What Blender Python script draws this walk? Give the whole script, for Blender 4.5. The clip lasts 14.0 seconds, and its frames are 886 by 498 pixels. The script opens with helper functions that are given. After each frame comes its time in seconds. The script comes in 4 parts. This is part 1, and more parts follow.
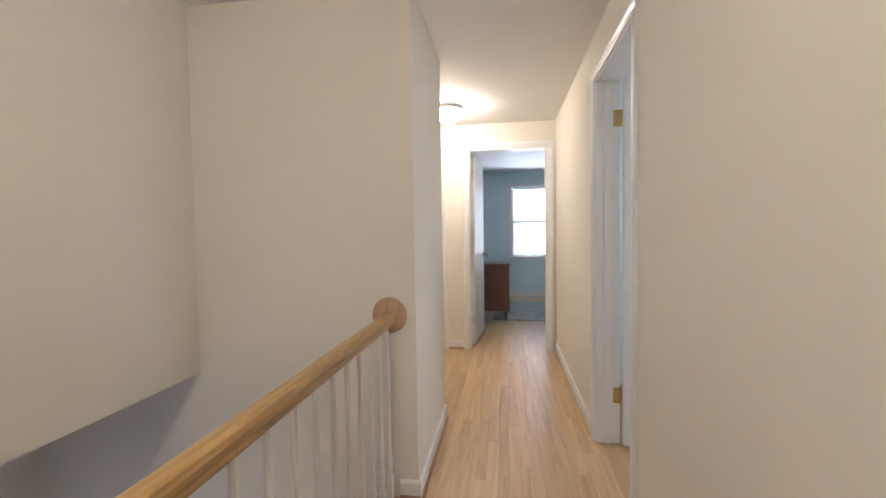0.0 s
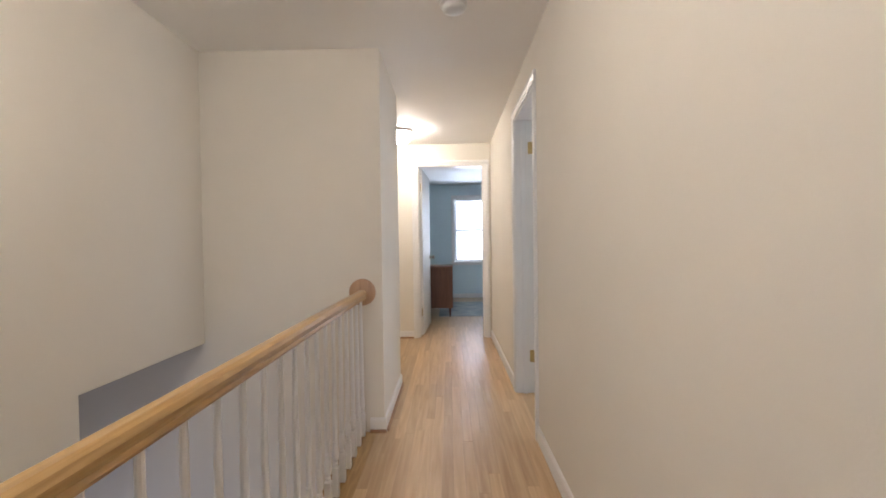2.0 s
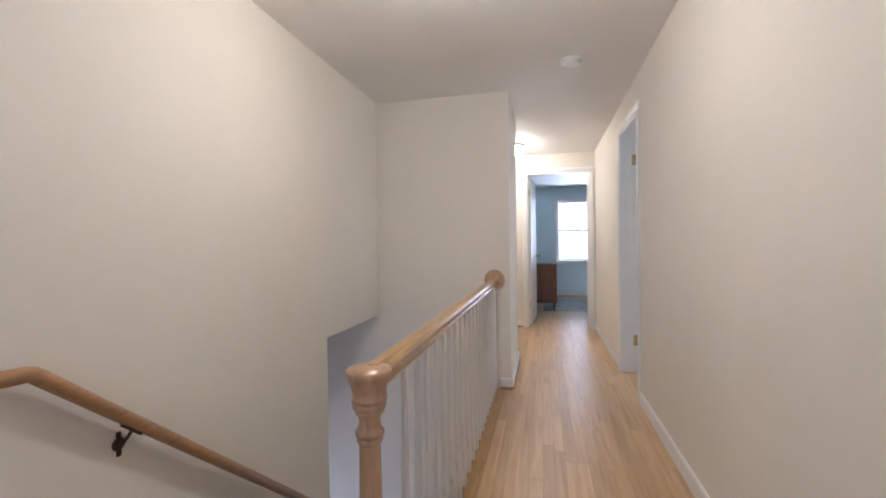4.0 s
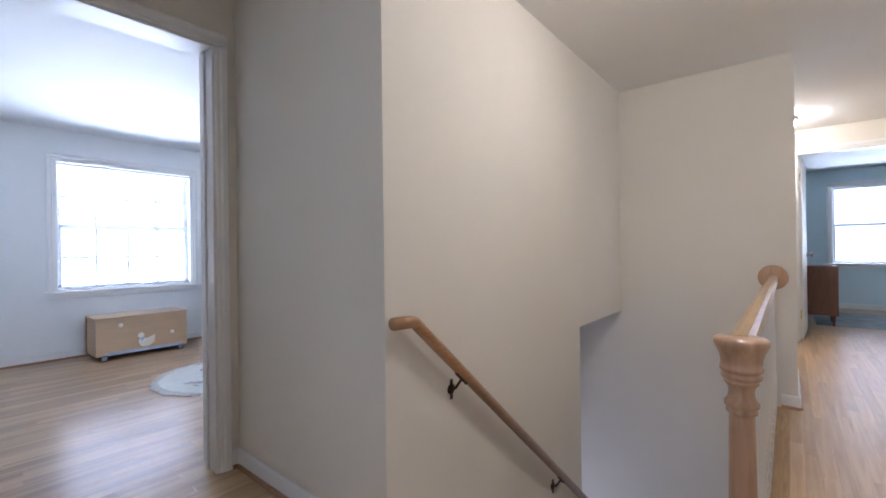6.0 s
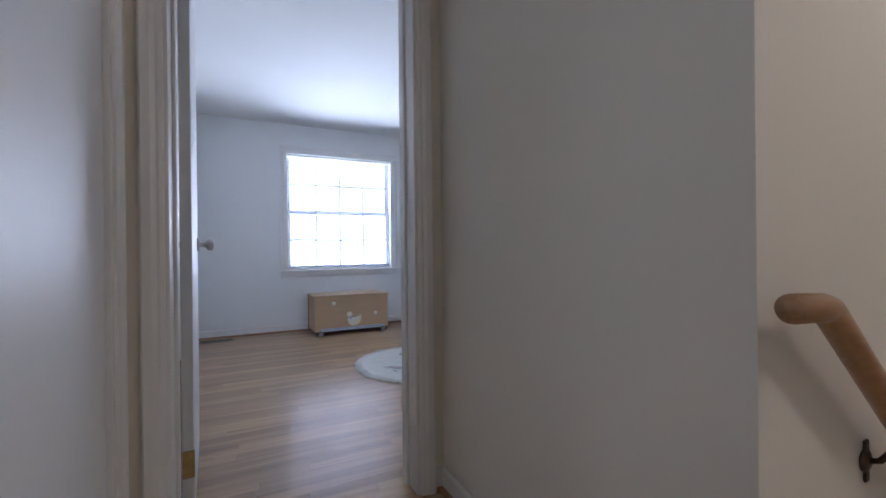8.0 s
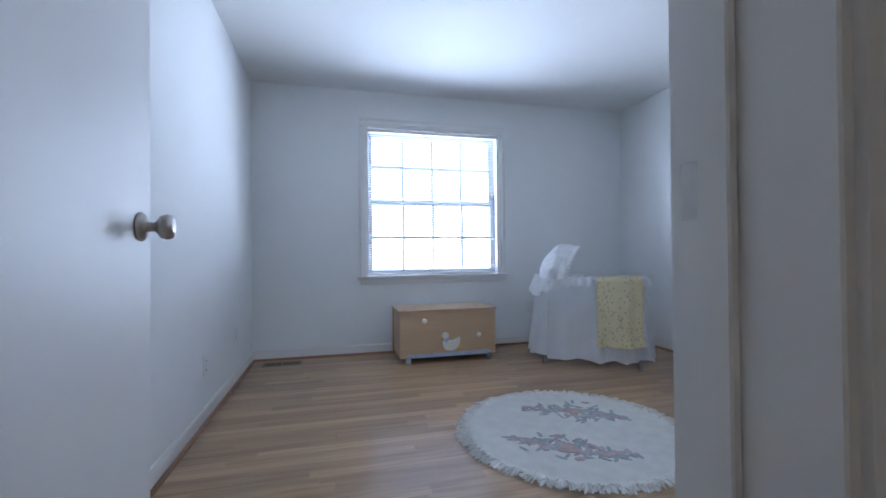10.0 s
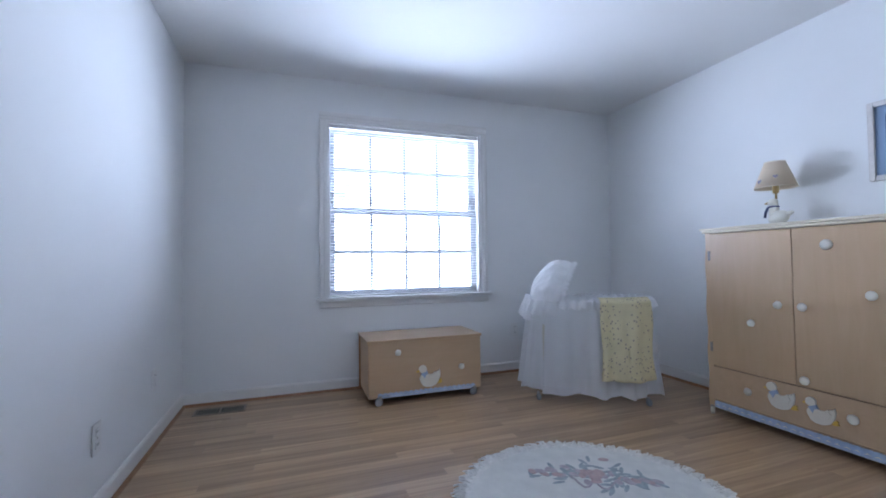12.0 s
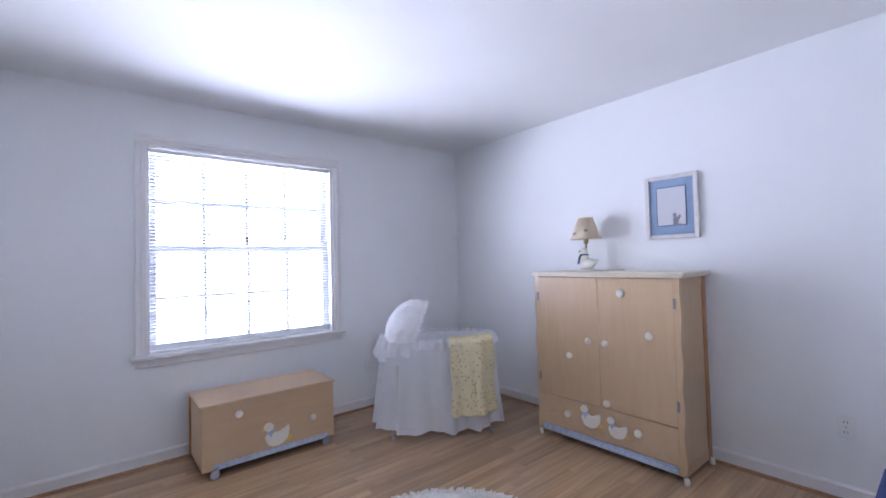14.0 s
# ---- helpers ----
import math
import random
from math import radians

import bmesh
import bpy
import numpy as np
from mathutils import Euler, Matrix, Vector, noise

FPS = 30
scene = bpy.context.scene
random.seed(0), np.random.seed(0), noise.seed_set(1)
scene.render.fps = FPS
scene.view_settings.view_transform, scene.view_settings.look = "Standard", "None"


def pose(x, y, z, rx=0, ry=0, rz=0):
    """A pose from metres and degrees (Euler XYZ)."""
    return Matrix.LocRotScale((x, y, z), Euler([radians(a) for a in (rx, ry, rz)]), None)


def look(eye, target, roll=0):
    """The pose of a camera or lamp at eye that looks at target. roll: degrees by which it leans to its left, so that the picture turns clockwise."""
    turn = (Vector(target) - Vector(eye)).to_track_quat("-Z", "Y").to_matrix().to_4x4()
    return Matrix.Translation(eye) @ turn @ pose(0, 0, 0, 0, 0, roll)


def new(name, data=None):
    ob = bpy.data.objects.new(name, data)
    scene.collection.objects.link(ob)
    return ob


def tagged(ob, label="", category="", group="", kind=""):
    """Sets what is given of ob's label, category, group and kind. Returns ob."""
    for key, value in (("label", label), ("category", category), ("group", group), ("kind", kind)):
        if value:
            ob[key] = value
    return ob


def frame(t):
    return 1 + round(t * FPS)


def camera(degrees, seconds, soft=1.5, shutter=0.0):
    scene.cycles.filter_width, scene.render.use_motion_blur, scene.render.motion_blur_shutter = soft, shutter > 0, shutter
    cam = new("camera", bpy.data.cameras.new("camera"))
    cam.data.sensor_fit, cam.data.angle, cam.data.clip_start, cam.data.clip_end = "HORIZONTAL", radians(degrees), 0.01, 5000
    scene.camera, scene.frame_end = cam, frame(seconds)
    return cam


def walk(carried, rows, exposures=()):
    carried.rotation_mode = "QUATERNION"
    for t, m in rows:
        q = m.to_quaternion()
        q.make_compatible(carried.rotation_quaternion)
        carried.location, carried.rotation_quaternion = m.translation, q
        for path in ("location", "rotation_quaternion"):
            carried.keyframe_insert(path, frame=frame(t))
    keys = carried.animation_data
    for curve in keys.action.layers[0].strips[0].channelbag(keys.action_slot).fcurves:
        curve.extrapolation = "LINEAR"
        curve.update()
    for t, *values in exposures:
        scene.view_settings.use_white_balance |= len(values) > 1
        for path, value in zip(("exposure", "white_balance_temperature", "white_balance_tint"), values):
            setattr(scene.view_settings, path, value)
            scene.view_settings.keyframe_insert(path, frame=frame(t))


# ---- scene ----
cam = camera(93.1, 14.0, soft=1.75)
PATH = [
    (0, (0.166, 0.285, 1.219), (-0.128, 2.262, 1.136), -0.9),
    (0.5, (0.16, 0.193, 1.164), (0.09, 2.19, 1.09), -0.9),
    (1, (0.178, 0.041, 1.132), (0.119, 2.039, 1.072), -0.9),
    (1.5, (0.191, -0.166, 1.146), (0.147, 1.833, 1.103), -0.8),
    (2, (0.17, -0.393, 1.139), (0.14, 1.606, 1.106), -0.8),
    (4.5, (-0.037, -1.245, 1.124), (-0.72, 0.634, 1.107), -0.8),
    (5, (-0.11, -1.299, 1.092), (-1.02, 0.482, 1.088), -0.7),
    (5.5, (-0.176, -1.356, 1.079), (-1.287, 0.308, 1.075), -0.6),
    (6, (-0.274, -1.396, 1.057), (-1.545, 0.148, 1.058), -0.7),
    (6.5, (-0.377, -1.418, 1.028), (-1.788, -0.001, 1.035), -0.6),
    (7, (-0.509, -1.385, 0.998), (-2.048, -0.108, 1.002), -0.5),
    (7.5, (-0.694, -1.281, 0.948), (-2.3627, -0.182, 0.948), -0.4),
    (8, (-0.964, -1.138, 0.903), (-2.7557, -0.2486, 0.901), -0.6),
    (8.5, (-1.284, -1.022, 0.889), (-3.1607, -0.3269, 0.879), -0.5),
    (9, (-1.602, -0.958, 0.872), (-3.5325, -0.4347, 0.857), -0.4),
    (11.5, (-2.669, -0.838, 0.869), (-4.605, -0.337, 0.92), -0.5),
    (12, (-2.697, -0.855, 0.934), (-4.582, -0.189, 0.995), -0.7),
    (12.5, (-2.708, -0.859, 1.011), (-4.529, -0.033, 1.071), -0.9),
    (13, (-2.692, -0.839, 1.073), (-4.443, 0.124, 1.138), -1.2),
    (13.5, (-2.707, -0.852, 1.135), (-4.367, 0.262, 1.2), -1.4),
    (14, (-2.708, -0.852, 1.211), (-4.254, 0.416, 1.27), -1.5),
]
EXPOSURES = [(0, 0.26, 6450, 11), (2, 0.26, 6350, 12), (5, 0.28, 5760, 13), (6.5, 0.0, 5780, 13), (7.5, -0.43, 5850, 15), (8, -0.47, 5800, 14), (9, -0.48, 5590, 9), (11.5, -0.58, 5650, 10), (12, -0.50, 5720, 12), (12.5, -0.25, 5920, 15), (13, -0.08, 6010, 18), (14, -0.15, 6100, 22)]
walk(cam, [(t, look(eye, target, roll)) for t, eye, target, roll in PATH], EXPOSURES)

# ---- world and light ----
world = bpy.data.worlds.new("sky")
scene.world = world
world.use_nodes = True
_n = world.node_tree.nodes
_sky = _n.new("ShaderNodeTexSky")
_sky.sky_type = 'NISHITA'
_sky.sun_disc = False
_sky.sun_elevation, _sky.sun_rotation = radians(50), radians(60)
_n["Background"].inputs["Strength"].default_value = 0.1
world.node_tree.links.new(_sky.outputs[0], _n["Background"].inputs["Color"])


def sun_lamp():
    d = bpy.data.lights.new("sun", "SUN")
    d.energy, d.angle, d.color = 2.0, radians(0.6), (1.0, 0.95, 0.88)
    ob = new("sun", d)
    ob.matrix_world = look((20, 12, 28), (0, 0, 0))


sun_lamp()


def window_light(name, m, w, h, watts, color):
    """Sky light standing in the window's opening, just outside the glass."""
    d = bpy.data.lights.new(name, "AREA")
    d.shape, d.size, d.size_y, d.energy, d.color = 'RECTANGLE', w, h, watts, color
    ob = new(name, d)
    ob.matrix_world = m


DAY = (0.745, 0.83, 1.0)
WARM = (1.0, 0.90, 0.805)

# ---- materials ----


def mat(name, col, rough=0.6, metal=0.0, var=0.06, scale=3.0, bump=0.02, bscale=120.0, col2=None, spec=0.5):
    m = bpy.data.materials.new(name)
    m.use_nodes = True
    n, l = m.node_tree.nodes, m.node_tree.links
    b = n["Principled BSDF"]
    b.inputs["Roughness"].default_value = rough
    b.inputs["Metallic"].default_value = metal
    b.inputs["Specular IOR Level"].default_value = spec
    tc = n.new("ShaderNodeTexCoord")
    nz = n.new("ShaderNodeTexNoise")
    nz.inputs["Scale"].default_value, nz.inputs["Detail"].default_value = scale, 5
    l.new(tc.outputs["Object"], nz.inputs["Vector"])
    mix = n.new("ShaderNodeMix")
    mix.data_type = 'RGBA'
    c2 = col2 or tuple(c * (1 - 2.2 * var) for c in col)
    mix.inputs[6].default_value = (*col, 1)
    mix.inputs[7].default_value = (*c2, 1)
    ramp = n.new("ShaderNodeMapRange")
    ramp.inputs[1].default_value, ramp.inputs[2].default_value = 0.35, 0.7
    l.new(nz.outputs[0], ramp.inputs[0])
    l.new(ramp.outputs[0], mix.inputs[0])
    l.new(mix.outputs[2], b.inputs["Base Color"])
    if bump:
        nb = n.new("ShaderNodeTexNoise")
        nb.inputs["Scale"].default_value, nb.inputs["Detail"].default_value = bscale, 3
        l.new(tc.outputs["Object"], nb.inputs["Vector"])
        bp = n.new("ShaderNodeBump")
        bp.inputs["Strength"].default_value, bp.inputs["Distance"].default_value = bump * 5, 0.002
        l.new(nb.outputs[0], bp.inputs["Height"])
        l.new(bp.outputs[0], b.inputs["Normal"])
    return m


def wood(name, light, dark, rough=0.35, grain=(60, 4, 60), board=True, coat=0.0, var=0.5):
    """Wood with its grain along local y; tone varies from board to board."""
    m = bpy.data.materials.new(name)
    m.use_nodes = True
    n, l = m.node_tree.nodes, m.node_tree.links
    b = n["Principled BSDF"]
    b.inputs["Roughness"].default_value = rough
    b.inputs["Coat Weight"].default_value = coat
    b.inputs["Coat Roughness"].default_value = 0.15
    geo = n.new("ShaderNodeNewGeometry")
    info = n.new("ShaderNodeObjectInfo")
    tc = n.new("ShaderNodeTexCoord")
    add = n.new("ShaderNodeVectorMath")
    add.operation = 'MULTIPLY_ADD'
    add.inputs[1].default_value = (37, 53, 11)
    l.new(info.outputs["Random"], add.inputs[0])
    l.new(geo.outputs["Position"] if board else tc.outputs["Object"], add.inputs[2])
    mp = n.new("ShaderNodeMapping")
    mp.inputs["Scale"].default_value = grain
    l.new(add.outputs[0], mp.inputs["Vector"])
    nz = n.new("ShaderNodeTexNoise")
    nz.inputs["Scale"].default_value, nz.inputs["Detail"].default_value, nz.inputs["Distortion"].default_value = 1.0, 6, 0.6
    l.new(mp.outputs[0], nz.inputs["Vector"])
    mr = n.new("ShaderNodeMapRange")
    mr.inputs[1].default_value, mr.inputs[2].default_value = 0.3, 0.75
    l.new(nz.outputs[0], mr.inputs[0])
    mix = n.new("ShaderNodeMix")
    mix.data_type = 'RGBA'
    mix.inputs[6].default_value, mix.inputs[7].default_value = (*light, 1), (*dark, 1)
    l.new(mr.outputs[0], mix.inputs[0])
    tone = n.new("ShaderNodeMix")
    tone.data_type, tone.blend_type = 'RGBA', 'MULTIPLY'
    rr = n.new("ShaderNodeMapRange")
    rr.inputs[3].default_value, rr.inputs[4].default_value = 1 - var * 0.62, 1.0
    l.new(info.outputs["Random"], rr.inputs[0])
    cmb = n.new("ShaderNodeCombineColor")
    for i, k in enumerate((0, 1, 2)):
        l.new(rr.outputs[0], cmb.inputs[k])
    tone.inputs[0].default_value = 1.0
    l.new(mix.outputs[2], tone.inputs[6])
    l.new(cmb.outputs[0], tone.inputs[7])
    l.new(tone.outputs[2], b.inputs["Base Color"])
    bp = n.new("ShaderNodeBump")
    bp.inputs["Strength"].default_value, bp.inputs["Distance"].default_value = 0.15, 0.001
    l.new(nz.outputs[0], bp.inputs["Height"])
    l.new(bp.outputs[0], b.inputs["Normal"])
    return m


def cloth(name, col, var=0.05, translucent=0.25, scale=90):
    m = mat(name, col, rough=0.9, var=var, scale=14, bump=0.06, bscale=scale, spec=0.1)
    n, l = m.node_tree.nodes, m.node_tree.links
    t = n.new("ShaderNodeBsdfTranslucent")
    t.inputs["Color"].default_value = (*col, 1)
    mx = n.new("ShaderNodeMixShader")
    mx.inputs[0].default_value = translucent
    l.new(n["Principled BSDF"].outputs[0], mx.inputs[1])
    l.new(t.outputs[0], mx.inputs[2])
    l.new(mx.outputs[0], n["Material Output"].inputs[0])
    return m


WALL = mat("cream wall paint", (0.76, 0.715, 0.63), 0.85, var=0.02, scale=1.3, bump=0.03, bscale=160, spec=0.25)
CEIL = mat("white ceiling paint", (0.87, 0.85, 0.81), 0.75, var=0.02, scale=1.1, bump=0.03, bscale=140)
BEDW = mat("pale wall paint", (0.85, 0.86, 0.855), 0.8, var=0.02, scale=1.2, bump=0.03, bscale=160, spec=0.25)
BEDC = mat("bedroom ceiling paint", (0.82, 0.82, 0.805), 0.75, var=0.02, scale=1.1, bump=0.03, bscale=140)
FARW = mat("blue grey wall paint", (0.67, 0.79, 0.82), 0.6, var=0.02, scale=1.2, bump=0.03, bscale=160)
TRIM = mat("white gloss trim paint", (0.80, 0.79, 0.77), 0.3, var=0.015, scale=4, bump=0.004, bscale=40)
OAK = wood("oak strip floor", (0.64, 0.44, 0.245), (0.47, 0.295, 0.15), 0.38, (40, 2.2, 40), True, 0.1, 0.34)
# Same oak as the hall, with the bedroom's shade put into darker tones.
OAK_DIM = wood("oak floor, dimmed tone", (0.58, 0.385, 0.215), (0.33, 0.20, 0.108), 0.34, (40, 1.6, 40), True, 0.3, 0.5)
WRAIL = wood("red oak rail", (0.43, 0.235, 0.11), (0.30, 0.15, 0.062), 0.3, (70, 6, 70), False, 0.3, 0.1)
RAIL = wood("oak rail", (0.53, 0.335, 0.135), (0.34, 0.195, 0.065), 0.3, (70, 6, 70), False, 0.3, 0.1)
NEWEL = wood("oak newel", (0.58, 0.365, 0.22), (0.41, 0.235, 0.125), 0.35, (60, 60, 5), False, 0.3, 0.1)
SHOE = wood("stained shoe moulding", (0.36, 0.19, 0.09), (0.24, 0.115, 0.05), 0.4, (60, 60, 60), False, 0.1, 0.1)
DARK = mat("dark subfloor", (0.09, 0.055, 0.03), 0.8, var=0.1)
DOORP = mat("white satin door paint", (0.79, 0.785, 0.77), 0.48, var=0.015, scale=3, bump=0.012, bscale=60)
BRASS = mat("aged brass", (0.55, 0.40, 0.18), 0.35, 1.0, 0.1, 30, 0.02)
BRONZE = mat("dark bronze", (0.10, 0.065, 0.045), 0.45, 0.9, 0.1, 30, 0.02)
STEEL = mat("satin nickel", (0.45, 0.42, 0.39), 0.3, 1.0, 0.05, 30, 0.01)
PLASTIC = mat("white plastic", (0.80, 0.80, 0.78), 0.35, var=0.01, bump=0)
# Near-black colour that stands for the shade inside small holes.
BLACK = mat("black hole shade", (0.012, 0.012, 0.012), 0.6, bump=0)

# ---- mesh helpers ----


def finish(name, bm, material, smooth=False):
    bmesh.ops.recalc_face_normals(bm, faces=bm.faces)
    me = bpy.data.meshes.new(name)
    bm.to_mesh(me)
    bm.free()
    me.materials.append(material)
    if smooth:
        for p in me.polygons:
            p.use_smooth = True
    return me


def thing(name, bm, material, label="", category="", kind="", group="", smooth=False):
    return tagged(new(name, finish(name, bm, material, smooth)), label, category, group, kind)


def holder(name, x, y, z, label, category, rz=0.0, group=""):
    ob = new(name)
    ob.matrix_world = pose(x, y, z, 0, 0, rz)
    return tagged(ob, label, category, group)


def part(name, bm, material, parent, label="", smooth=False):
    ob = new(name, finish(name, bm, material, smooth))
    ob.parent = parent
    return tagged(ob, label)


def box(bm, x0, x1, y0, y1, z0, z1, bevel=0.0, seg=1):
    r = bmesh.ops.create_cube(bm, size=1.0)
    vs = r["verts"]
    for v in vs:
        v.co = Vector(((x0 + x1) / 2 + v.co.x * (x1 - x0), (y0 + y1) / 2 + v.co.y * (y1 - y0), (z0 + z1) / 2 + v.co.z * (z1 - z0)))
    if bevel:
        es = list({e for v in vs for e in v.link_edges})
        bmesh.ops.bevel(bm, geom=es, offset=bevel, segments=seg, affect='EDGES', profile=0.6)
    return bm


def B(x0, x1, y0, y1, z0, z1, bevel=0.0, seg=1):
    return box(bmesh.new(), x0, x1, y0, y1, z0, z1, bevel, seg)


def lathe(bm, prof, seg=20, m=None):
    """Spin (radius, height) pairs round z."""
    m = m or Matrix()
    rings = []
    for r, z in prof:
        rings.append([bm.verts.new(m @ Vector((r * math.cos(2 * math.pi * i / seg), r * math.sin(2 * math.pi * i / seg), z))) for i in range(seg)])
    for a, b in zip(rings, rings[1:]):
        for i in range(seg):
            bm.faces.new((a[i], a[(i + 1) % seg], b[(i + 1) % seg], b[i]))
    bm.faces.new(rings[0][::-1])
    bm.faces.new(rings[-1])
    return bm


def prism(bm, outline, m, depth):
    """A flat outline in the local xy plane given depth along local z."""
    a = [bm.verts.new(m @ Vector((x, y, 0))) for x, y in outline]
    b = [bm.verts.new(m @ Vector((x, y, depth))) for x, y in outline]
    bm.faces.new(a[::-1])
    bm.faces.new(b)
    k = len(a)
    for i in range(k):
        bm.faces.new((a[i], a[(i + 1) % k], b[(i + 1) % k], b[i]))
    return bm


def tube(bm, pts, r, seg=12, sy=1.0):
    """A round bar along a path of points."""
    rings = []
    for i, p in enumerate(pts):
        d = (Vector(pts[min(i + 1, len(pts) - 1)]) - Vector(pts[max(i - 1, 0)])).normalized()
        q = d.to_track_quat('Z', 'Y').to_matrix()
        rings.append([bm.verts.new(Vector(p) + q @ Vector((r * math.cos(2 * math.pi * k / seg), sy * r * math.sin(2 * math.pi * k / seg), 0))) for k in range(seg)])
    for a, b in zip(rings, rings[1:]):
        for k in range(seg):
            bm.faces.new((a[k], a[(k + 1) % seg], b[(k + 1) % seg], b[k]))
    bm.faces.new(rings[0][::-1])
    bm.faces.new(rings[-1])
    return bm

# ---- structure ----
H = 2.30            # ceiling height
XE = 0.668          # east wall of the hall
YF = 4.59           # far wall of the hall
XW, YS = -1.318, 2.12  # west and north faces of the stairwell
YG = -0.438         # wall between stair and bedroom door, south face
XD, XB = -2.385, -2.53  # bedroom door wall, hall face and room face
YV = -1.412         # south wall beside the bedroom door
BX0, BX1, BY0, BY1 = -5.89, XB, -1.555, 1.94  # bedroom
FY0, FY1 = YF + 0.12, 8.15  # far room
LOW = -2.6


def wall(name, boxes, material, label):
    bm = bmesh.new()
    for b in boxes:
        box(bm, *b)
    return thing(name, bm, material, label, "wall", "structure")


# hall east wall with the opening of the side room
RD0, RD1, DH = 2.045, 2.75, 2.04
wall("wall_east", [(XE, XE + .13, -2.7, RD0, 0, H), (XE, XE + .13, RD1, YF, 0, H), (XE, XE + .13, RD0, RD1, DH, H)], WALL, "cream painted hallway wall with a doorway")
# far wall with two doorways
FD0, FD1 = -0.20, 0.585
LD0, LD1 = -1.17, -0.49
wall("wall_far", [(-1.75, LD0, YF, FY0, 0, H), (LD1, FD0, YF, FY0, 0, H), (FD1, XE + .13, YF, FY0, 0, H), (FD0, FD1, YF, FY0, DH, H), (LD0, LD1, YF, FY0, DH, H)], WALL, "cream painted wall at the hall's end")
# stairwell north wall and pier
wall("wall_stair_north", [(XD, -0.235, YS, YS + .12, LOW, H), (-0.355, -0.235, YS + .12, 2.96, 0, H), (-1.75, -0.355, 2.84, 2.96, 0, H)], WALL, "cream painted stairwell wall ending in a corner")
wall("wall_hall_side", [(-1.87, -1.75, 2.84, FY0, 0, H)], WALL, "cream painted side wall of the hall")
# stairwell west wall, open below towards the lower room
wall("wall_stair_west", [(XW - .12, XW, YG, 1.25, LOW, H), (XW - .12, XW, 1.25, YS, 0.547, H)], WALL, "cream painted stairwell wall with a low opening")
wall("wall_vestibule", [(XD, XW - .12, YG, YG + .12, LOW, H)], WALL, "cream painted wall beside the bedroom door")
# bedroom door wall
BD0, BD1 = -1.312, -0.540
wall("wall_door", [(XB, XD, BY0 - .12, BD0, 0, H), (XB, XD, BD1, BY1 + .12, 0, H), (XB, XD, BD0, BD1, DH, H)], WALL, "painted wall round the bedroom doorway")
# south wall of the vestibule with the closet opening; wall running on to the south
CL0, CL1 = -2.27, -1.66
wall("wall_vestibule_south", [(XD, CL0, YV - .12, YV, 0, H), (CL1, -1.215, YV - .12, YV, 0, H), (CL0, CL1, YV - .12, YV, DH, H)], WALL, "cream painted wall round a closet door")
SD0, SD1 = -2.2, -1.476
wall("wall_hall_southwest", [(-1.335, -1.215, -2.7, SD0, 0, H), (-1.335, -1.215, SD1, YV - .12, 0, H), (-1.335, -1.215, SD0, SD1, DH, H)], WALL, "cream painted hall wall with a doorway")
# Unseen end wall; its window is added to let light in.
wall("wall_hall_south", [(-1.335, -.7, -2.82, -2.7, 0, H), (.3, XE + .13, -2.82, -2.7, 0, H), (-.7, .3, -2.82, -2.7, 0, .8), (-.7, .3, -2.82, -2.7, 2.0, H)], WALL, "cream hall end wall with an added window")
wall("wall_closet_back", [(XD, -1.335, -2.2, -2.1, 0, H)], WALL, "plain cream closet back wall")
# bedroom walls
W0, W1, WZ0, WZ1 = -0.625, 0.605, 0.66, 1.995
wall("wall_bedroom_west", [(BX0 - .15, BX0, BY0 - .12, W0, 0, H), (BX0 - .15, BX0, W1, BY1 + .12, 0, H), (BX0 - .15, BX0, W0, W1, 0, WZ0), (BX0 - .15, BX0, W0, W1, WZ1, H)], BEDW, "pale painted bedroom wall with the window")
wall("wall_bedroom_south", [(BX0, BX1, BY0 - .12, BY0, 0, H)], BEDW, "pale painted bedroom wall")
wall("wall_bedroom_north", [(BX0, BX1, BY1, BY1 + .12, 0, H)], BEDW, "pale painted bedroom wall behind the wardrobe")
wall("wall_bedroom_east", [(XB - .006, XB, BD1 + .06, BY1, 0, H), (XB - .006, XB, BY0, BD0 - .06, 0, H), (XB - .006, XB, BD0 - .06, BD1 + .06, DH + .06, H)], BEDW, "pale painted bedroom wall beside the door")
# far room
FW0, FW1, FWZ0, FWZ1 = 0.28, 1.23, 0.72, 2.02
wall("wall_far_room_north", [(-2.4, FW0, FY1, FY1 + .15, 0, H), (FW1, 2.4, FY1, FY1 + .15, 0, H), (FW0, FW1, FY1, FY1 + .15, 0, FWZ0), (FW0, FW1, FY1, FY1 + .15, FWZ1, H)], FARW, "blue grey painted wall with the far window")
wall("wall_far_room_west", [(-2.4, -2.28, FY0, FY1, 0, H)], FARW, "blue grey painted wall")
wall("wall_far_room_east", [(2.28, 2.4, FY0, FY1, 0, H)], FARW, "blue grey painted wall")
wall("wall_far_room_south", [(FD1 + .06, 2.28, FY0, FY0 + .006, 0, H), (-1.9, FD0 - .06, FY0, FY0 + .006, 0, H), (FD0 - .06, FD1 + .06, FY0, FY0 + .006, DH + .06, H)], FARW, "blue grey painted wall by the door")
# side room behind the east door
wall("wall_side_room", [(2.6, 2.72, 1.2, 1.9, 0, H), (2.6, 2.72, 3.1, 3.7, 0, H), (2.6, 2.72, 1.9, 3.1, 0, .8), (2.6, 2.72, 1.9, 3.1, 2.0, H), (XE + .13, 2.72, 1.08, 1.2, 0, H), (XE + .13, 2.72, 3.7, 3.82, 0, H)], FARW, "plain blue grey side room walls with a window")
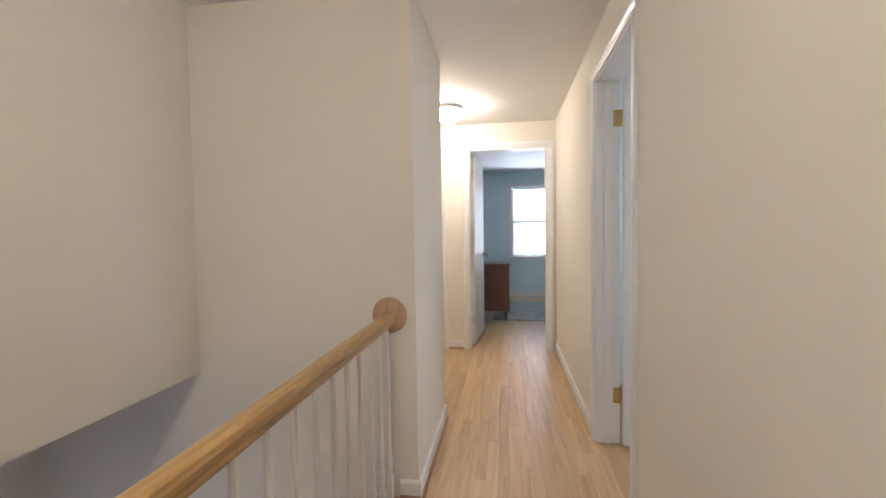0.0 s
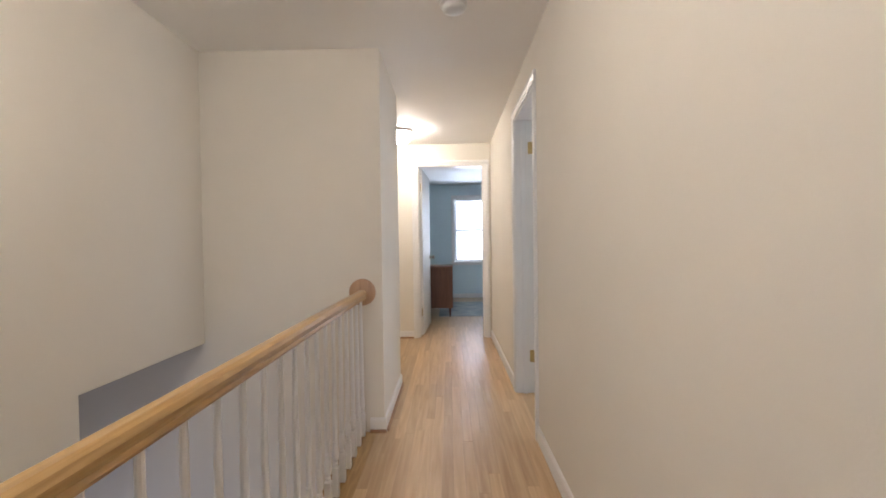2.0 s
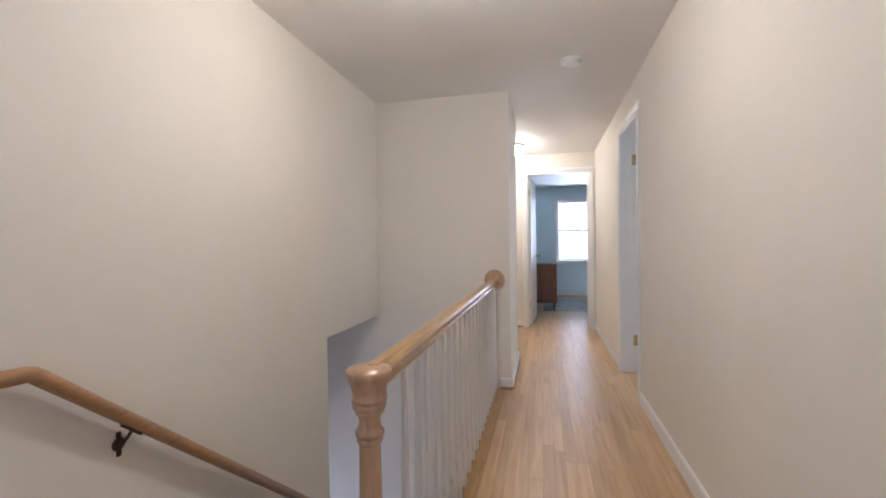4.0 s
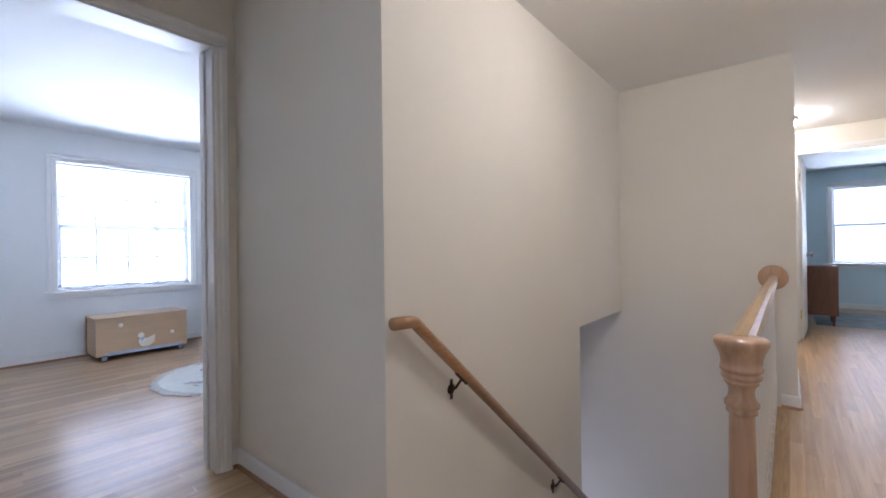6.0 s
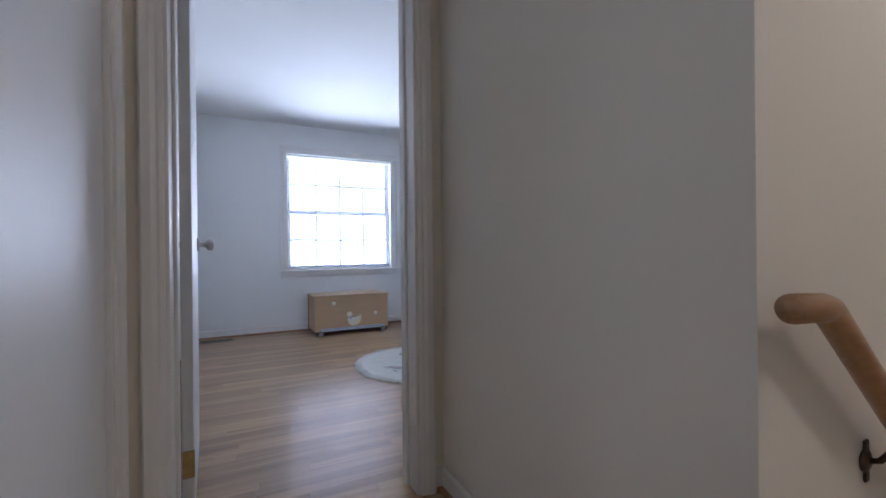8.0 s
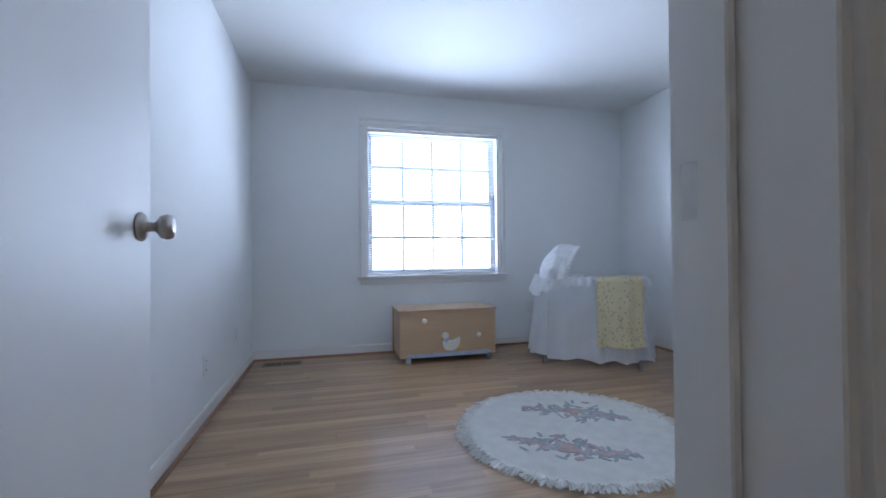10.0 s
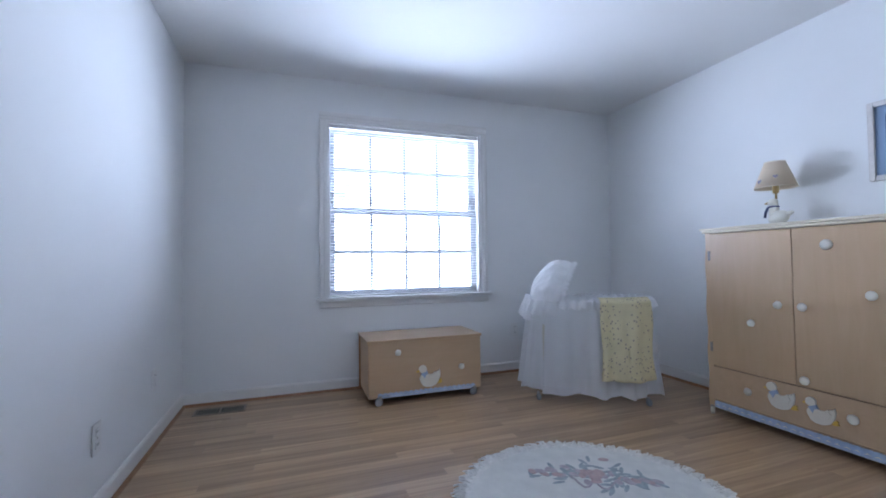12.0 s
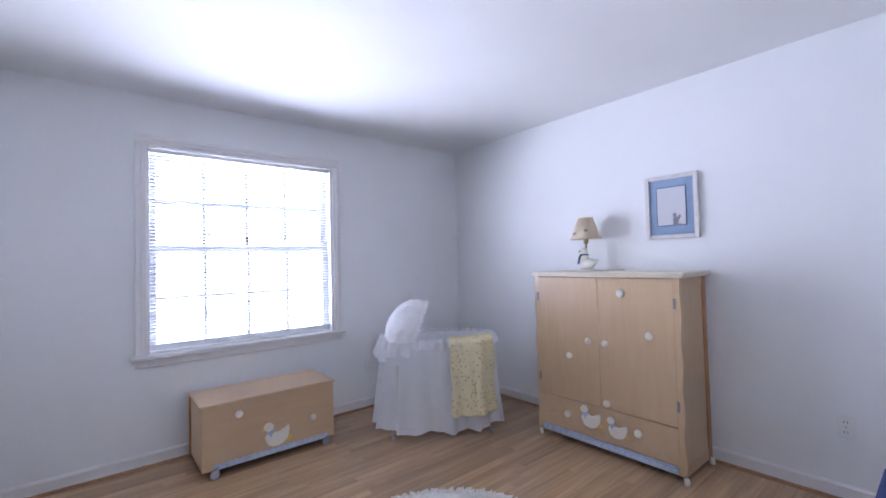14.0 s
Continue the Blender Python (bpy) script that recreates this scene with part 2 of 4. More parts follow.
# lower level below the stairs
wall("wall_lower_room", [(XD - .02, XD + .1, YG + .12, -.2, LOW, -.01), (XD - .02, XD + .1, 1.9, YS, LOW, -.01), (XD - .02, XD + .1, -.2, 1.9, LOW, -2.0), (XD - .02, XD + .1, -.2, 1.9, -.7, -.01), (XD + .001, XD + .1, YG + .12, YS, -.01, .7)], WALL, "cream wall of the lower room")

thing("ceiling", B(-1.87, XE + .13, -2.82, FY0, H, H + .1), CEIL, "white painted hall ceiling", "ceiling", "structure")
thing("ceiling_vestibule", B(XB, -1.87, -2.2, BY1, H, H + .1), CEIL, "white painted ceiling by the bedroom door", "ceiling", "structure")
thing("ceiling_bedroom", B(BX0 - .15, XB, BY0 - .12, BY1 + .12, H, H + .1), BEDC, "white painted bedroom ceiling", "ceiling", "structure")
thing("ceiling_far_room", B(-2.4, 2.4, FY0, FY1 + .15, H, H + .1), BEDC, "white painted far room ceiling", "ceiling", "structure")
thing("ceiling_side_room", B(XE + .13, 2.72, 1.08, 3.82, H, H + .1), BEDC, "white painted side room ceiling", "ceiling", "structure")
thing("ceiling_lower_room", B(XD + .1, XW - .12, YG + .12, YS, 0.70, 0.80), CEIL, "white painted lower room ceiling", "ceiling", "structure")
thing("ground", B(-60, 60, -60, 60, -3.0, -2.9), mat("lawn", (0.07, 0.11, 0.04), 0.9, var=0.2, scale=0.6), "grass ground round the house", "ground", "structure")
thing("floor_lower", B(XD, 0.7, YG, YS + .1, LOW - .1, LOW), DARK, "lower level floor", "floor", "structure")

# casings, jambs and doors


def moulded(bm, p0, p1, out, side, w=0.062, d=0.018):
    """A casing strip from p0 to p1: out is the wall's normal, side points away from the opening."""
    p0, p1, out, side = Vector(p0), Vector(p1), Vector(out), Vector(side)
    prof = [(0.004, 0), (0.004, d * .55), (0.014, d * .72), (0.022, d * .66), (w * .55, d), (w - .006, d), (w, d * .8), (w, 0)]
    a = [bm.verts.new(p0 + side * u + out * v) for u, v in prof]
    b = [bm.verts.new(p1 + side * u + out * v) for u, v in prof]
    k = len(prof)
    for i in range(k):
        bm.faces.new((a[i], a[(i + 1) % k], b[(i + 1) % k], b[i]))
    bm.faces.new(a[::-1])
    bm.faces.new(b)


def casing(name, axis, face, out, lo, hi, top, parent, skip=()):
    """Trim round a doorway on one face of a wall; axis 'x' or 'y' is the wall's run."""
    def P(u, z):
        return (u, face, z) if axis == 'x' else (face, u, z)
    def N(s):
        return (s, 0, 0) if axis == 'x' else (0, s, 0)
    o = (0, out, 0) if axis == 'x' else (out, 0, 0)
    for side, u in ((-1, lo), (1, hi)):
        if side in skip:
            continue
        bm = bmesh.new()
        moulded(bm, P(u, 0.0), P(u, top), o, N(side))
        part("side_casing", bm, TRIM, parent)
    bm = bmesh.new()
    moulded(bm, P(lo - .062, top), P(hi + .062, top), o, (0, 0, 1))
    part("head_casing", bm, TRIM, parent)


def jambs(axis, f0, f1, lo, hi, top, parent, stop=0.0):
    """Lining boards inside a doorway between the wall faces f0 and f1."""
    def bx(a0, a1, b0, b1, z0, z1):
        return B(a0, a1, b0, b1, z0, z1, .002) if axis == 'x' else B(b0, b1, a0, a1, z0, z1, .002)
    part("jamb", bx(lo - .012, lo + .008, f0 - .002, f1 + .002, 0, top), TRIM, parent)
    part("jamb", bx(hi - .008, hi + .012, f0 - .002, f1 + .002, 0, top), TRIM, parent)
    part("head_jamb", bx(lo + .008, hi - .008, f0 - .002, f1 + .002, top - .008, top + .012), TRIM, parent)
    if stop:
        part("door_stop", bx(lo + .008, lo + .019, stop - .017, stop + .017, 0, top - .008), TRIM, parent)
        part("door_stop", bx(hi - .019, hi - .008, stop - .017, stop + .017, 0, top - .008), TRIM, parent)


def frame_holder(name, label):
    ob = new(name)
    return tagged(ob, label, "door frame", "", "structure")


def knob(parent, m, label="satin metal door knob"):
    """A round door knob on its rose; local z points out of the door."""
    part("door_knob", lathe(bmesh.new(), [(.0, 0), (.031, 0), (.032, .004), (.028, .009), (.012, .012), (.010, .028), (.014, .034), (.025, .042), (.028, .052), (.026, .062), (.016, .067), (0.001, .068)], 24, m), STEEL, parent, label, True)


def hinge(parent, x, y, z, rz):
    bm = bmesh.new()
    m = pose(x, y, z, 0, 0, rz)
    for a in ((-.032, -.003, -.0012, .0012), (.003, .032, -.0012, .0012)):
        r = B(a[0], a[1], a[2], a[3], -.045, .045, .0006)
        r.transform(m)
        me = bpy.data.meshes.new("t")
        r.to_mesh(me)
        r.free()
        bm.from_mesh(me)
        bpy.data.meshes.remove(me)
    lathe(bm, [(.0052, -.046), (.0052, .046)], 10, m)
    part("hinge", bm, BRASS, parent, "worn brass hinge")


def door_leaf(name, hx, hy, angle, width, label, thick=0.035, knobs=True, h=2.02):
    """A flush slab hinged at (hx, hy); its leaf runs along local x, turned by angle."""
    ob = new(name)
    ob.matrix_world = pose(hx, hy, 0.008, 0, 0, angle)
    tagged(ob, label, "door", "", "structure")
    part("leaf", B(0.003, width - .003, -thick / 2, thick / 2, 0, h, .0025), DOORP, ob)
    if knobs:
        knob(ob, pose(width - .065, thick / 2, .925, -90))
        knob(ob, pose(width - .065, -thick / 2, .925, 90))
        part("latch_plate", B(width - .0035, width - .0015, -.012, .012, .89, .96), BRASS, ob, "small brass latch plate")
    return ob


f = frame_holder("door_frame_1", "white painted frame of the far doorway")
casing("c", 'x', YF, -1, FD0, FD1, DH, f)
jambs('x', YF, FY0, FD0, FD1, DH, f, YF + .05)
d = door_leaf("door_1", FD0 + .03, FY0 + .012, 86, .77, "white flush door standing open into the far room")
for z in (.28, 1.8):
    hinge(d, .0, .0, z, 0)
f = frame_holder("door_frame_2", "white painted frame of a side doorway")
casing("c", 'x', YF, -1, LD0, LD1, DH, f)
jambs('x', YF, FY0, LD0, LD1, DH, f)
door_leaf("door_2", LD1 - .012, YF + .06, 180, .655, "white flush door, closed")
f = frame_holder("door_frame_3", "white painted frame of the side room doorway")
casing("c", 'y', XE, -1, RD0, RD1, DH, f)
jambs('y', XE, XE + .13, RD0, RD1, DH, f, XE + .06)
d = door_leaf("door_3", XE + .137, RD1 - .032, -4, .69, "white flush door standing open into the side room")
for z in (.27, 1.82):
    hinge(d, -.012, .02, z, 0)
f = frame_holder("door_frame_4", "white painted frame of the bedroom doorway")
casing("c", 'y', XD, 1, BD0, BD1, DH, f)
casing("c", 'y', XB - .006, -1, BD0, BD1, DH, f)
jambs('y', XB, XD, BD0, BD1, DH, f, XB + .055)
part("strike_plate", B(XB + .012, XB + .034, BD1 - .0095, BD1 - .0075, .90, .955), STEEL, f, "small metal strike plate")
BDOOR = door_leaf("door_4", XB - .05, BD0 + .03, 182.6, .70, "white flush bedroom door standing open")
for z in (.19, 1.86):
    part("hinge", B(-.001, .003, -.019, .016, z - .045, z + .045, .0008), BRASS, BDOOR, "worn brass hinge")
f = frame_holder("door_frame_5", "white painted frame of the closet")
casing("c", 'x', YV, 1, CL0, CL1, DH, f)
jambs('x', YV - .12, YV, CL0, CL1, DH, f)
door_leaf("door_5", CL0 + .012, YV - .03, 0, .585, "white gloss closet door, closed", knobs=False)
f = frame_holder("door_frame_6", "white painted frame of a doorway off the hall")
casing("c", 'y', -1.215, 1, SD0, SD1, DH, f)
jambs('y', -1.335, -1.215, SD0, SD1, DH, f)
door_leaf("door_6", -1.30, SD0 + .012, 90, .705, "white flush door, closed")

# baseboards with shoe moulding


def baseboard(p0, p1, out, shoe=True, h=.085, d=.013):
    p0, p1, out = Vector((*p0, 0)), Vector((*p1, 0)), Vector((*out, 0))
    ob = new("baseboard")
    tagged(ob, "white painted baseboard with a wood shoe moulding", "baseboard", "", "structure")
    def run(prof, material, name):
        bm = bmesh.new()
        a = [bm.verts.new(p0 + out * u + Vector((0, 0, z))) for u, z in prof]
        b = [bm.verts.new(p1 + out * u + Vector((0, 0, z))) for u, z in prof]
        k = len(prof)
        for i in range(k):
            bm.faces.new((a[i], a[(i + 1) % k], b[(i + 1) % k], b[i]))
        bm.faces.new(a[::-1])
        bm.faces.new(b)
        part(name, bm, material, ob)
    run([(0, .001), (d, .001), (d, h - .012), (d * .5, h), (0, h)], TRIM, "board")
    if shoe:
        run([(d + .0005, .001), (d + .013, .001), (d + .012, .008), (d + .006, .016), (d + .0005, .018)], SHOE, "shoe_moulding")


CW = .064
baseboard((XE, -2.7), (XE, RD0 - CW), (-1, 0), False)
baseboard((XE, RD1 + CW), (XE, YF), (-1, 0), False)
baseboard((FD0 - CW, YF), (LD1 + CW, YF), (0, -1))
baseboard((-0.235, YS), (-0.235, 2.96), (1, 0))
baseboard((-0.32, YS), (-0.235 + .013, YS), (0, -1))
baseboard((-1.75, 2.96), (-0.235, 2.96), (0, 1))
baseboard((XW, YG), (XD, YG), (0, -1))
baseboard((XD, YG), (XD, BD1 + CW), (1, 0))
baseboard((XD, BD0 - CW), (XD, YV), (1, 0))
baseboard((CL1 + CW, YV), (-1.215, YV), (0, 1))
baseboard((-1.215, SD0 - CW), (-1.215, -2.7), (1, 0))
baseboard((BX0, BY0), (BX0, BY1), (1, 0))
baseboard((BX0, BY0), (BX1, BY0), (0, 1))
baseboard((BX0, BY1), (BX1, BY1), (0, -1))
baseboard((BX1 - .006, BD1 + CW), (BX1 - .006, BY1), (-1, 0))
baseboard((-2.28, FY1), (2.28, FY1), (0, -1), False)

# windows


def window(name, axis_m, w, h, depth, label, rows_up=2, rows_dn=2, cols=3):
    """A double-hung window; local x runs along the wall, y outwards, z up from the sill; x 0 is the middle."""
    ob = new(name)
    ob.matrix_world = axis_m
    tagged(ob, label, "window", "", "structure")
    c, d = w / 2, depth
    # room-side casing, stool and apron
    for s in (-1, 1):
        bm = bmesh.new()
        moulded(bm, (s * c, 0, 0.02), (s * c, 0, h), (0, -1, 0), (s, 0, 0), .06, .018)
        part("casing", bm, TRIM, ob)
    bm = bmesh.new()
    moulded(bm, (-c - .06, 0, h), (c + .06, 0, h), (0, -1, 0), (0, 0, 1), .06, .018)
    part("casing", bm, TRIM, ob)
    part("window_sill", B(-c - .085, c + .085, -.04, d * .4, -.004, .02, .005, 2), TRIM, ob)
    part("apron", B(-c - .06, c + .06, -.015, -.001, -.055, -.006, .003), TRIM, ob)
    for x0, x1, z0, z1 in ((-c, -c + .012, .02, h), (c - .012, c, .02, h), (-c + .012, c - .012, h - .012, h)):
        part("frame", B(x0, x1, 0.001, d, z0, z1), TRIM, ob)
    mid = h * .51
    def sash(y, z0, z1, rows):
        b = .045
        s = part("sash", B(-c + .013, -c + .013 + b, y, y + .03, z0, z1, .002), TRIM, ob)
        part("rail", B(c - .013 - b, c - .013, y, y + .03, z0, z1, .002), TRIM, s)
        part("rail", B(-c + .013 + b, c - .013 - b, y, y + .03, z0, z0 + b, .002), TRIM, s)
        part("rail", B(-c + .013 + b, c - .013 - b, y, y + .03, z1 - b, z1, .002), TRIM, s)
        gx0, gx1, gz0, gz1 = -c + .013 + b, c - .013 - b, z0 + b, z1 - b
        for i in range(1, cols):
            x = gx0 + (gx1 - gx0) * i / cols
            part("muntin", B(x - .01, x + .01, y + .004, y + .026, gz0, gz1), TRIM, s)
        for i in range(1, rows):
            z = gz0 + (gz1 - gz0) * i / rows
            part("muntin", B(gx0, gx1, y + .005, y + .025, z - .01, z + .01), TRIM, s)
        for i in range(cols):
            for j in range(rows):
                xa, xb = gx0 + (gx1 - gx0) * i / cols, gx0 + (gx1 - gx0) * (i + 1) / cols
                za, zb = gz0 + (gz1 - gz0) * j / rows, gz0 + (gz1 - gz0) * (j + 1) / rows
                p = part("pane", B(xa, xb, y + .013, y + .017, za, zb), GLASS, s)
                p.visible_shadow = False
    sash(d * .48, .022, mid + .02, rows_dn)
    sash(d * .48 + .035, mid - .02, h - .013, rows_up)
    return ob


GLASS = bpy.data.materials.new("window glass")
GLASS.use_nodes = True
_g = GLASS.node_tree.nodes["Principled BSDF"]
_g.inputs["Transmission Weight"].default_value = 1.0
_g.inputs["Roughness"].default_value = 0.0
_g.inputs["IOR"].default_value = 1.05
SLAT = cloth("blind slat vinyl", (0.42, 0.44, 0.48), 0.01, 0.02, 10)


def blind(name, m, w, h, label, pitch=0.0215, tilt=-35, material=SLAT, stack=0):
    """A mini blind with its head rail at local z = h."""
    ob = new(name)
    ob.matrix_world = m
    tagged(ob, label, "window blind")
    part("head_rail", B(-w / 2, w / 2, -.014, .014, h - .028, h, .002), PLASTIC, ob)
    k = int((h - .046 - .0045 * stack) / pitch)
    bm = bmesh.new()
    ring = []
    for i in range(5):
        u = -.0125 + .025 * i / 4
        ring.append((u, .0022 * (1 - (u / .0125) ** 2)))
    top = [[bm.verts.new((s * (w / 2 - .006), u, v)) for u, v in ring] for s in (-1, 1)]
    for i in range(4):
        bm.faces.new((top[0][i], top[0][i + 1], top[1][i + 1], top[1][i]))
    bmesh.ops.solidify(bm, geom=list(bm.faces), thickness=.0004)
    me = finish("slat", bm, material)
    for i in range(k):
        s = new("slat", me)
        s.parent = ob
        s.matrix_basis = pose(0, 0, h - .036 - pitch * (i + .5), tilt)
    zb = .009 if stack else max(h - .036 - pitch * k - .012, .009)
    for i in range(stack):
        s = new("slat", me)
        s.parent = ob
        s.matrix_basis = pose(0, .002 * math.sin(i * 2.1), zb + .007 + .0045 * i, tilt * .3, .25)
    part("bottom_rail", B(-w / 2 + .004, w / 2 - .004, -.012, .012, zb - .008, zb + .004, .002), PLASTIC, ob)
    for x in (-w * .38, 0.02, w * .38):
        part("ladder_cord", B(x - .0008, x + .0008, -.0135, -.0125, zb, h - .02), PLASTIC, ob)
    return ob


# local axes: x along the wall, y outwards
m_w = Matrix.Translation((BX0, (W0 + W1) / 2, WZ0)) @ pose(0, 0, 0, 0, 0, 90)
window("window_1", m_w, W1 - W0, WZ1 - WZ0, .15, "white double-hung bedroom window with divided panes", 2, 2, 4)
WB = blind("window_blind", m_w @ pose(0, .03, .022), W1 - W0 - .026, WZ1 - WZ0 - .04, "white mini blind, lowered, in the bedroom window", .0215, -24, SLAT, 9)
m_f = Matrix.Translation(((FW0 + FW1) / 2, FY1, FWZ0))
window("window_2", m_f, FW1 - FW0, FWZ1 - FWZ0, .15, "white double-hung window in the far room", 1, 1, 1)
blind("window_blind", m_f @ pose(0, .03, .03), FW1 - FW0 - .04, FWZ1 - FWZ0 - .045, "white mini blind, lowered, in the far window", .0225, -30)
window_light("window_light", Matrix.Translation((BX0 - .20, (W0 + W1) / 2, (WZ0 + WZ1) / 2)) @ pose(0, 0, 0, 90, 0, -90), W1 - W0, WZ1 - WZ0, 138, DAY)
window_light("far_window_light", Matrix.Translation(((FW0 + FW1) / 2, FY1 + .20, (FWZ0 + FWZ1) / 2)) @ pose(0, 0, 0, 90, 0, 180), FW1 - FW0, FWZ1 - FWZ0, 56, DAY)
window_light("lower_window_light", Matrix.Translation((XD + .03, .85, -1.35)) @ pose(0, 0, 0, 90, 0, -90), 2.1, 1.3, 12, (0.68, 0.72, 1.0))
m_r = Matrix.Translation((2.6, 2.5, .8)) @ pose(0, 0, 0, 0, 0, -90)
window("window_4", m_r, 1.2, 1.2, .12, "white double-hung window in the side room", 1, 1, 1)
window_light("side_window_light", Matrix.Translation((2.76, 2.5, 1.4)) @ pose(0, 0, 0, 90, 0, 90), 1.2, 1.2, 15, DAY)
# Added window and lamp behind the walk, brightening the wall beside the bedroom door.
m_s = Matrix.Translation((-.2, -2.7, .8)) @ pose(0, 0, 0, 0, 0, 180)
window("window_3", m_s, 1.0, 1.2, .12, "unseen white double-hung window added at the hall's end", 1, 1, 1)
window_light("hall_added_light", Matrix.Translation((-.2, -2.86, 1.4)) @ pose(0, 0, 0, 90, 0, 0), 1.0, 1.2, 6, DAY)

# ---- hall: lamps, stair, railing ----
def opal(strength):
    m = bpy.data.materials.new("lit opal glass")
    m.use_nodes = True
    b = m.node_tree.nodes["Principled BSDF"]
    b.inputs["Base Color"].default_value = (0.9, 0.88, 0.84, 1)
    b.inputs["Emission Color"].default_value = (*WARM, 1)
    b.inputs["Emission Strength"].default_value = strength
    return m


def ceiling_lamp(x, y, label, strength):
    ob = holder("ceiling_lamp", x, y, H, label, "ceiling lamp")
    part("canopy", lathe(bmesh.new(), [(.001, 0), (.125, 0), (.128, -.008), (.12, -.028), (.11, -.034), (.001, -.034)][::-1], 40), STEEL, ob, "brushed metal canopy", True)
    part("globe", lathe(bmesh.new(), [(.108, -.034), (.112, -.05), (.105, -.08), (.085, -.11), (.05, -.132), (.012, -.14), (.001, -.14)][::-1], 40), opal(strength), ob, "lit opal glass bowl", True)
    part("finial", lathe(bmesh.new(), [(.001, -.140), (.011, -.141), (.009, -.15), (.013, -.158), (.006, -.17), (.001, -.173)][::-1], 16), STEEL, ob, "", True)


ceiling_lamp(-0.31, 3.95, "round flush ceiling lamp with a lit opal bowl", 95)
ceiling_lamp(-0.34, 0.30, "round flush ceiling lamp above the stair head", 80)

ob = holder("smoke_detector", 0.207, 1.678, H, "round white smoke detector on the ceiling", "smoke detector")
part("base", lathe(bmesh.new(), [(.001, -.012), (.066, -.012), (.068, -.001), (.001, -.001)], 32), PLASTIC, ob, "", True)
part("cover", lathe(bmesh.new(), [(.001, -.036), (.04, -.035), (.055, -.028), (.058, -.016), (.056, -.012), (.001, -.012)], 32), PLASTIC, ob, "", True)

# stair: treads and risers going down to the north
XR = -0.355  # line of the railing
RISE, RUN = 0.187, 0.215
st = holder("staircase", 0, 0, 0, "oak and white stair going down", "stairs")
tagged(st, kind="structure")
for i in range(1, 12):
    y0, z = -0.27 + RUN * (i - 1), -RISE * i
    if y0 + RUN > YS:
        break
    part("tread", B(XW + .002, XR - .06, y0 - .02, y0 + RUN, z - .028, z, .006, 2), RAIL, st)
    part("riser", B(XW + .002, XR - .06, y0 - .002, y0 + .012, z, z + RISE - .03), TRIM, st)
wall("wall_stair_east", [(XR - .06, XR + .06, -0.27, YS, LOW, -.04)], WALL, "cream wall under the hall floor's edge")
thing("trim_stair_edge", B(XR - .075, XR + .075, -0.30, YS, -.036, .0, .002, 1), RAIL, "oak nosing along the stairwell's edge", "trim", "structure")

rail = holder("balustrade", 0, 0, 0, "oak balustrade with white turned balusters", "railing")
bm = bmesh.new()
prof = [(-.028, 0), (.028, 0), (.031, .008), (.026, .018), (.030, .028), (.033, .040), (.027, .054), (.013, .061), (-.013, .061), (-.027, .054), (-.033, .040), (-.030, .028), (-.026, .018), (-.031, .008)]
RZ = .799
ya, yb = -0.27, YS - .018
prof = [(u * .84, .061 - (.061 - v) * .86) for u, v in prof]
va = [bm.verts.new((XR + u, ya, RZ + v)) for u, v in prof]
vb = [bm.verts.new((XR + u, yb, RZ + v)) for u, v in prof]
k = len(prof)
for i in range(k):
    bm.faces.new((va[i], va[(i + 1) % k], vb[(i + 1) % k], vb[i]))
bm.faces.new(va[::-1])
bm.faces.new(vb)
part("handrail", bm, RAIL, rail)
part("rosette", lathe(bmesh.new(), [(.001, 0), (.078, 0), (.081, .006), (.078, .014), (.070, .018), (.001, .018)], 40, pose(XR, YS, RZ + .046, 90)), NEWEL, rail, "round oak wall rosette", True)
# newel with its turned neck and a squared cap under the rail
NP = [(.027, .0), (.027, .40), (.0255, .55), (.0235, .69), (.0225, .694), (.0285, .698), (.0290, .704), (.0262, .706), (.0262, .709), (.0320, .713), (.0325, .720), (.0270, .726), (.0240, .735), (.0235, .747), (.027, .757), (.0320, .762), (.0325, .766), (.0295, .768), (.0370, .773), (.0380, .780), (.0340, .783), (.0340, .786), (.0395, .789), (.0400, .796), (.0375, .799), (.0385, .815), (.043, .828), (.0475, .838), (.0505, .845), (.051, .852), (.048, .858), (.001, .859)]
part("newel", lathe(bmesh.new(), NP, 36, pose(XR, -0.29, 0)), NEWEL, rail, "turned oak newel post", True)

bm = lathe(bmesh.new(), [(.0165, .135), (.0115, .142), (.0155, .150), (.0105, .158), (.0165, .172), (.0185, .195), (.016, .22), (.0115, .24), (.0145, .246), (.0145, .25), (.0115, .256), (.0125, .285), (.0140, .33), (.0125, .50), (.0105, .68), (.0095, RZ + .004)], 10)
box(bm, -.0165, .0165, -.0165, .0165, .002, .135, .0015)
me = finish("baluster", bm, TRIM)
n_bal = 19
for i in range(n_bal):
    o = new("baluster", me)
    o.parent = rail
    o.location = (XR, YS - .06 - .1175 * i, 0)
    o.scale = (.86, .86, 1)

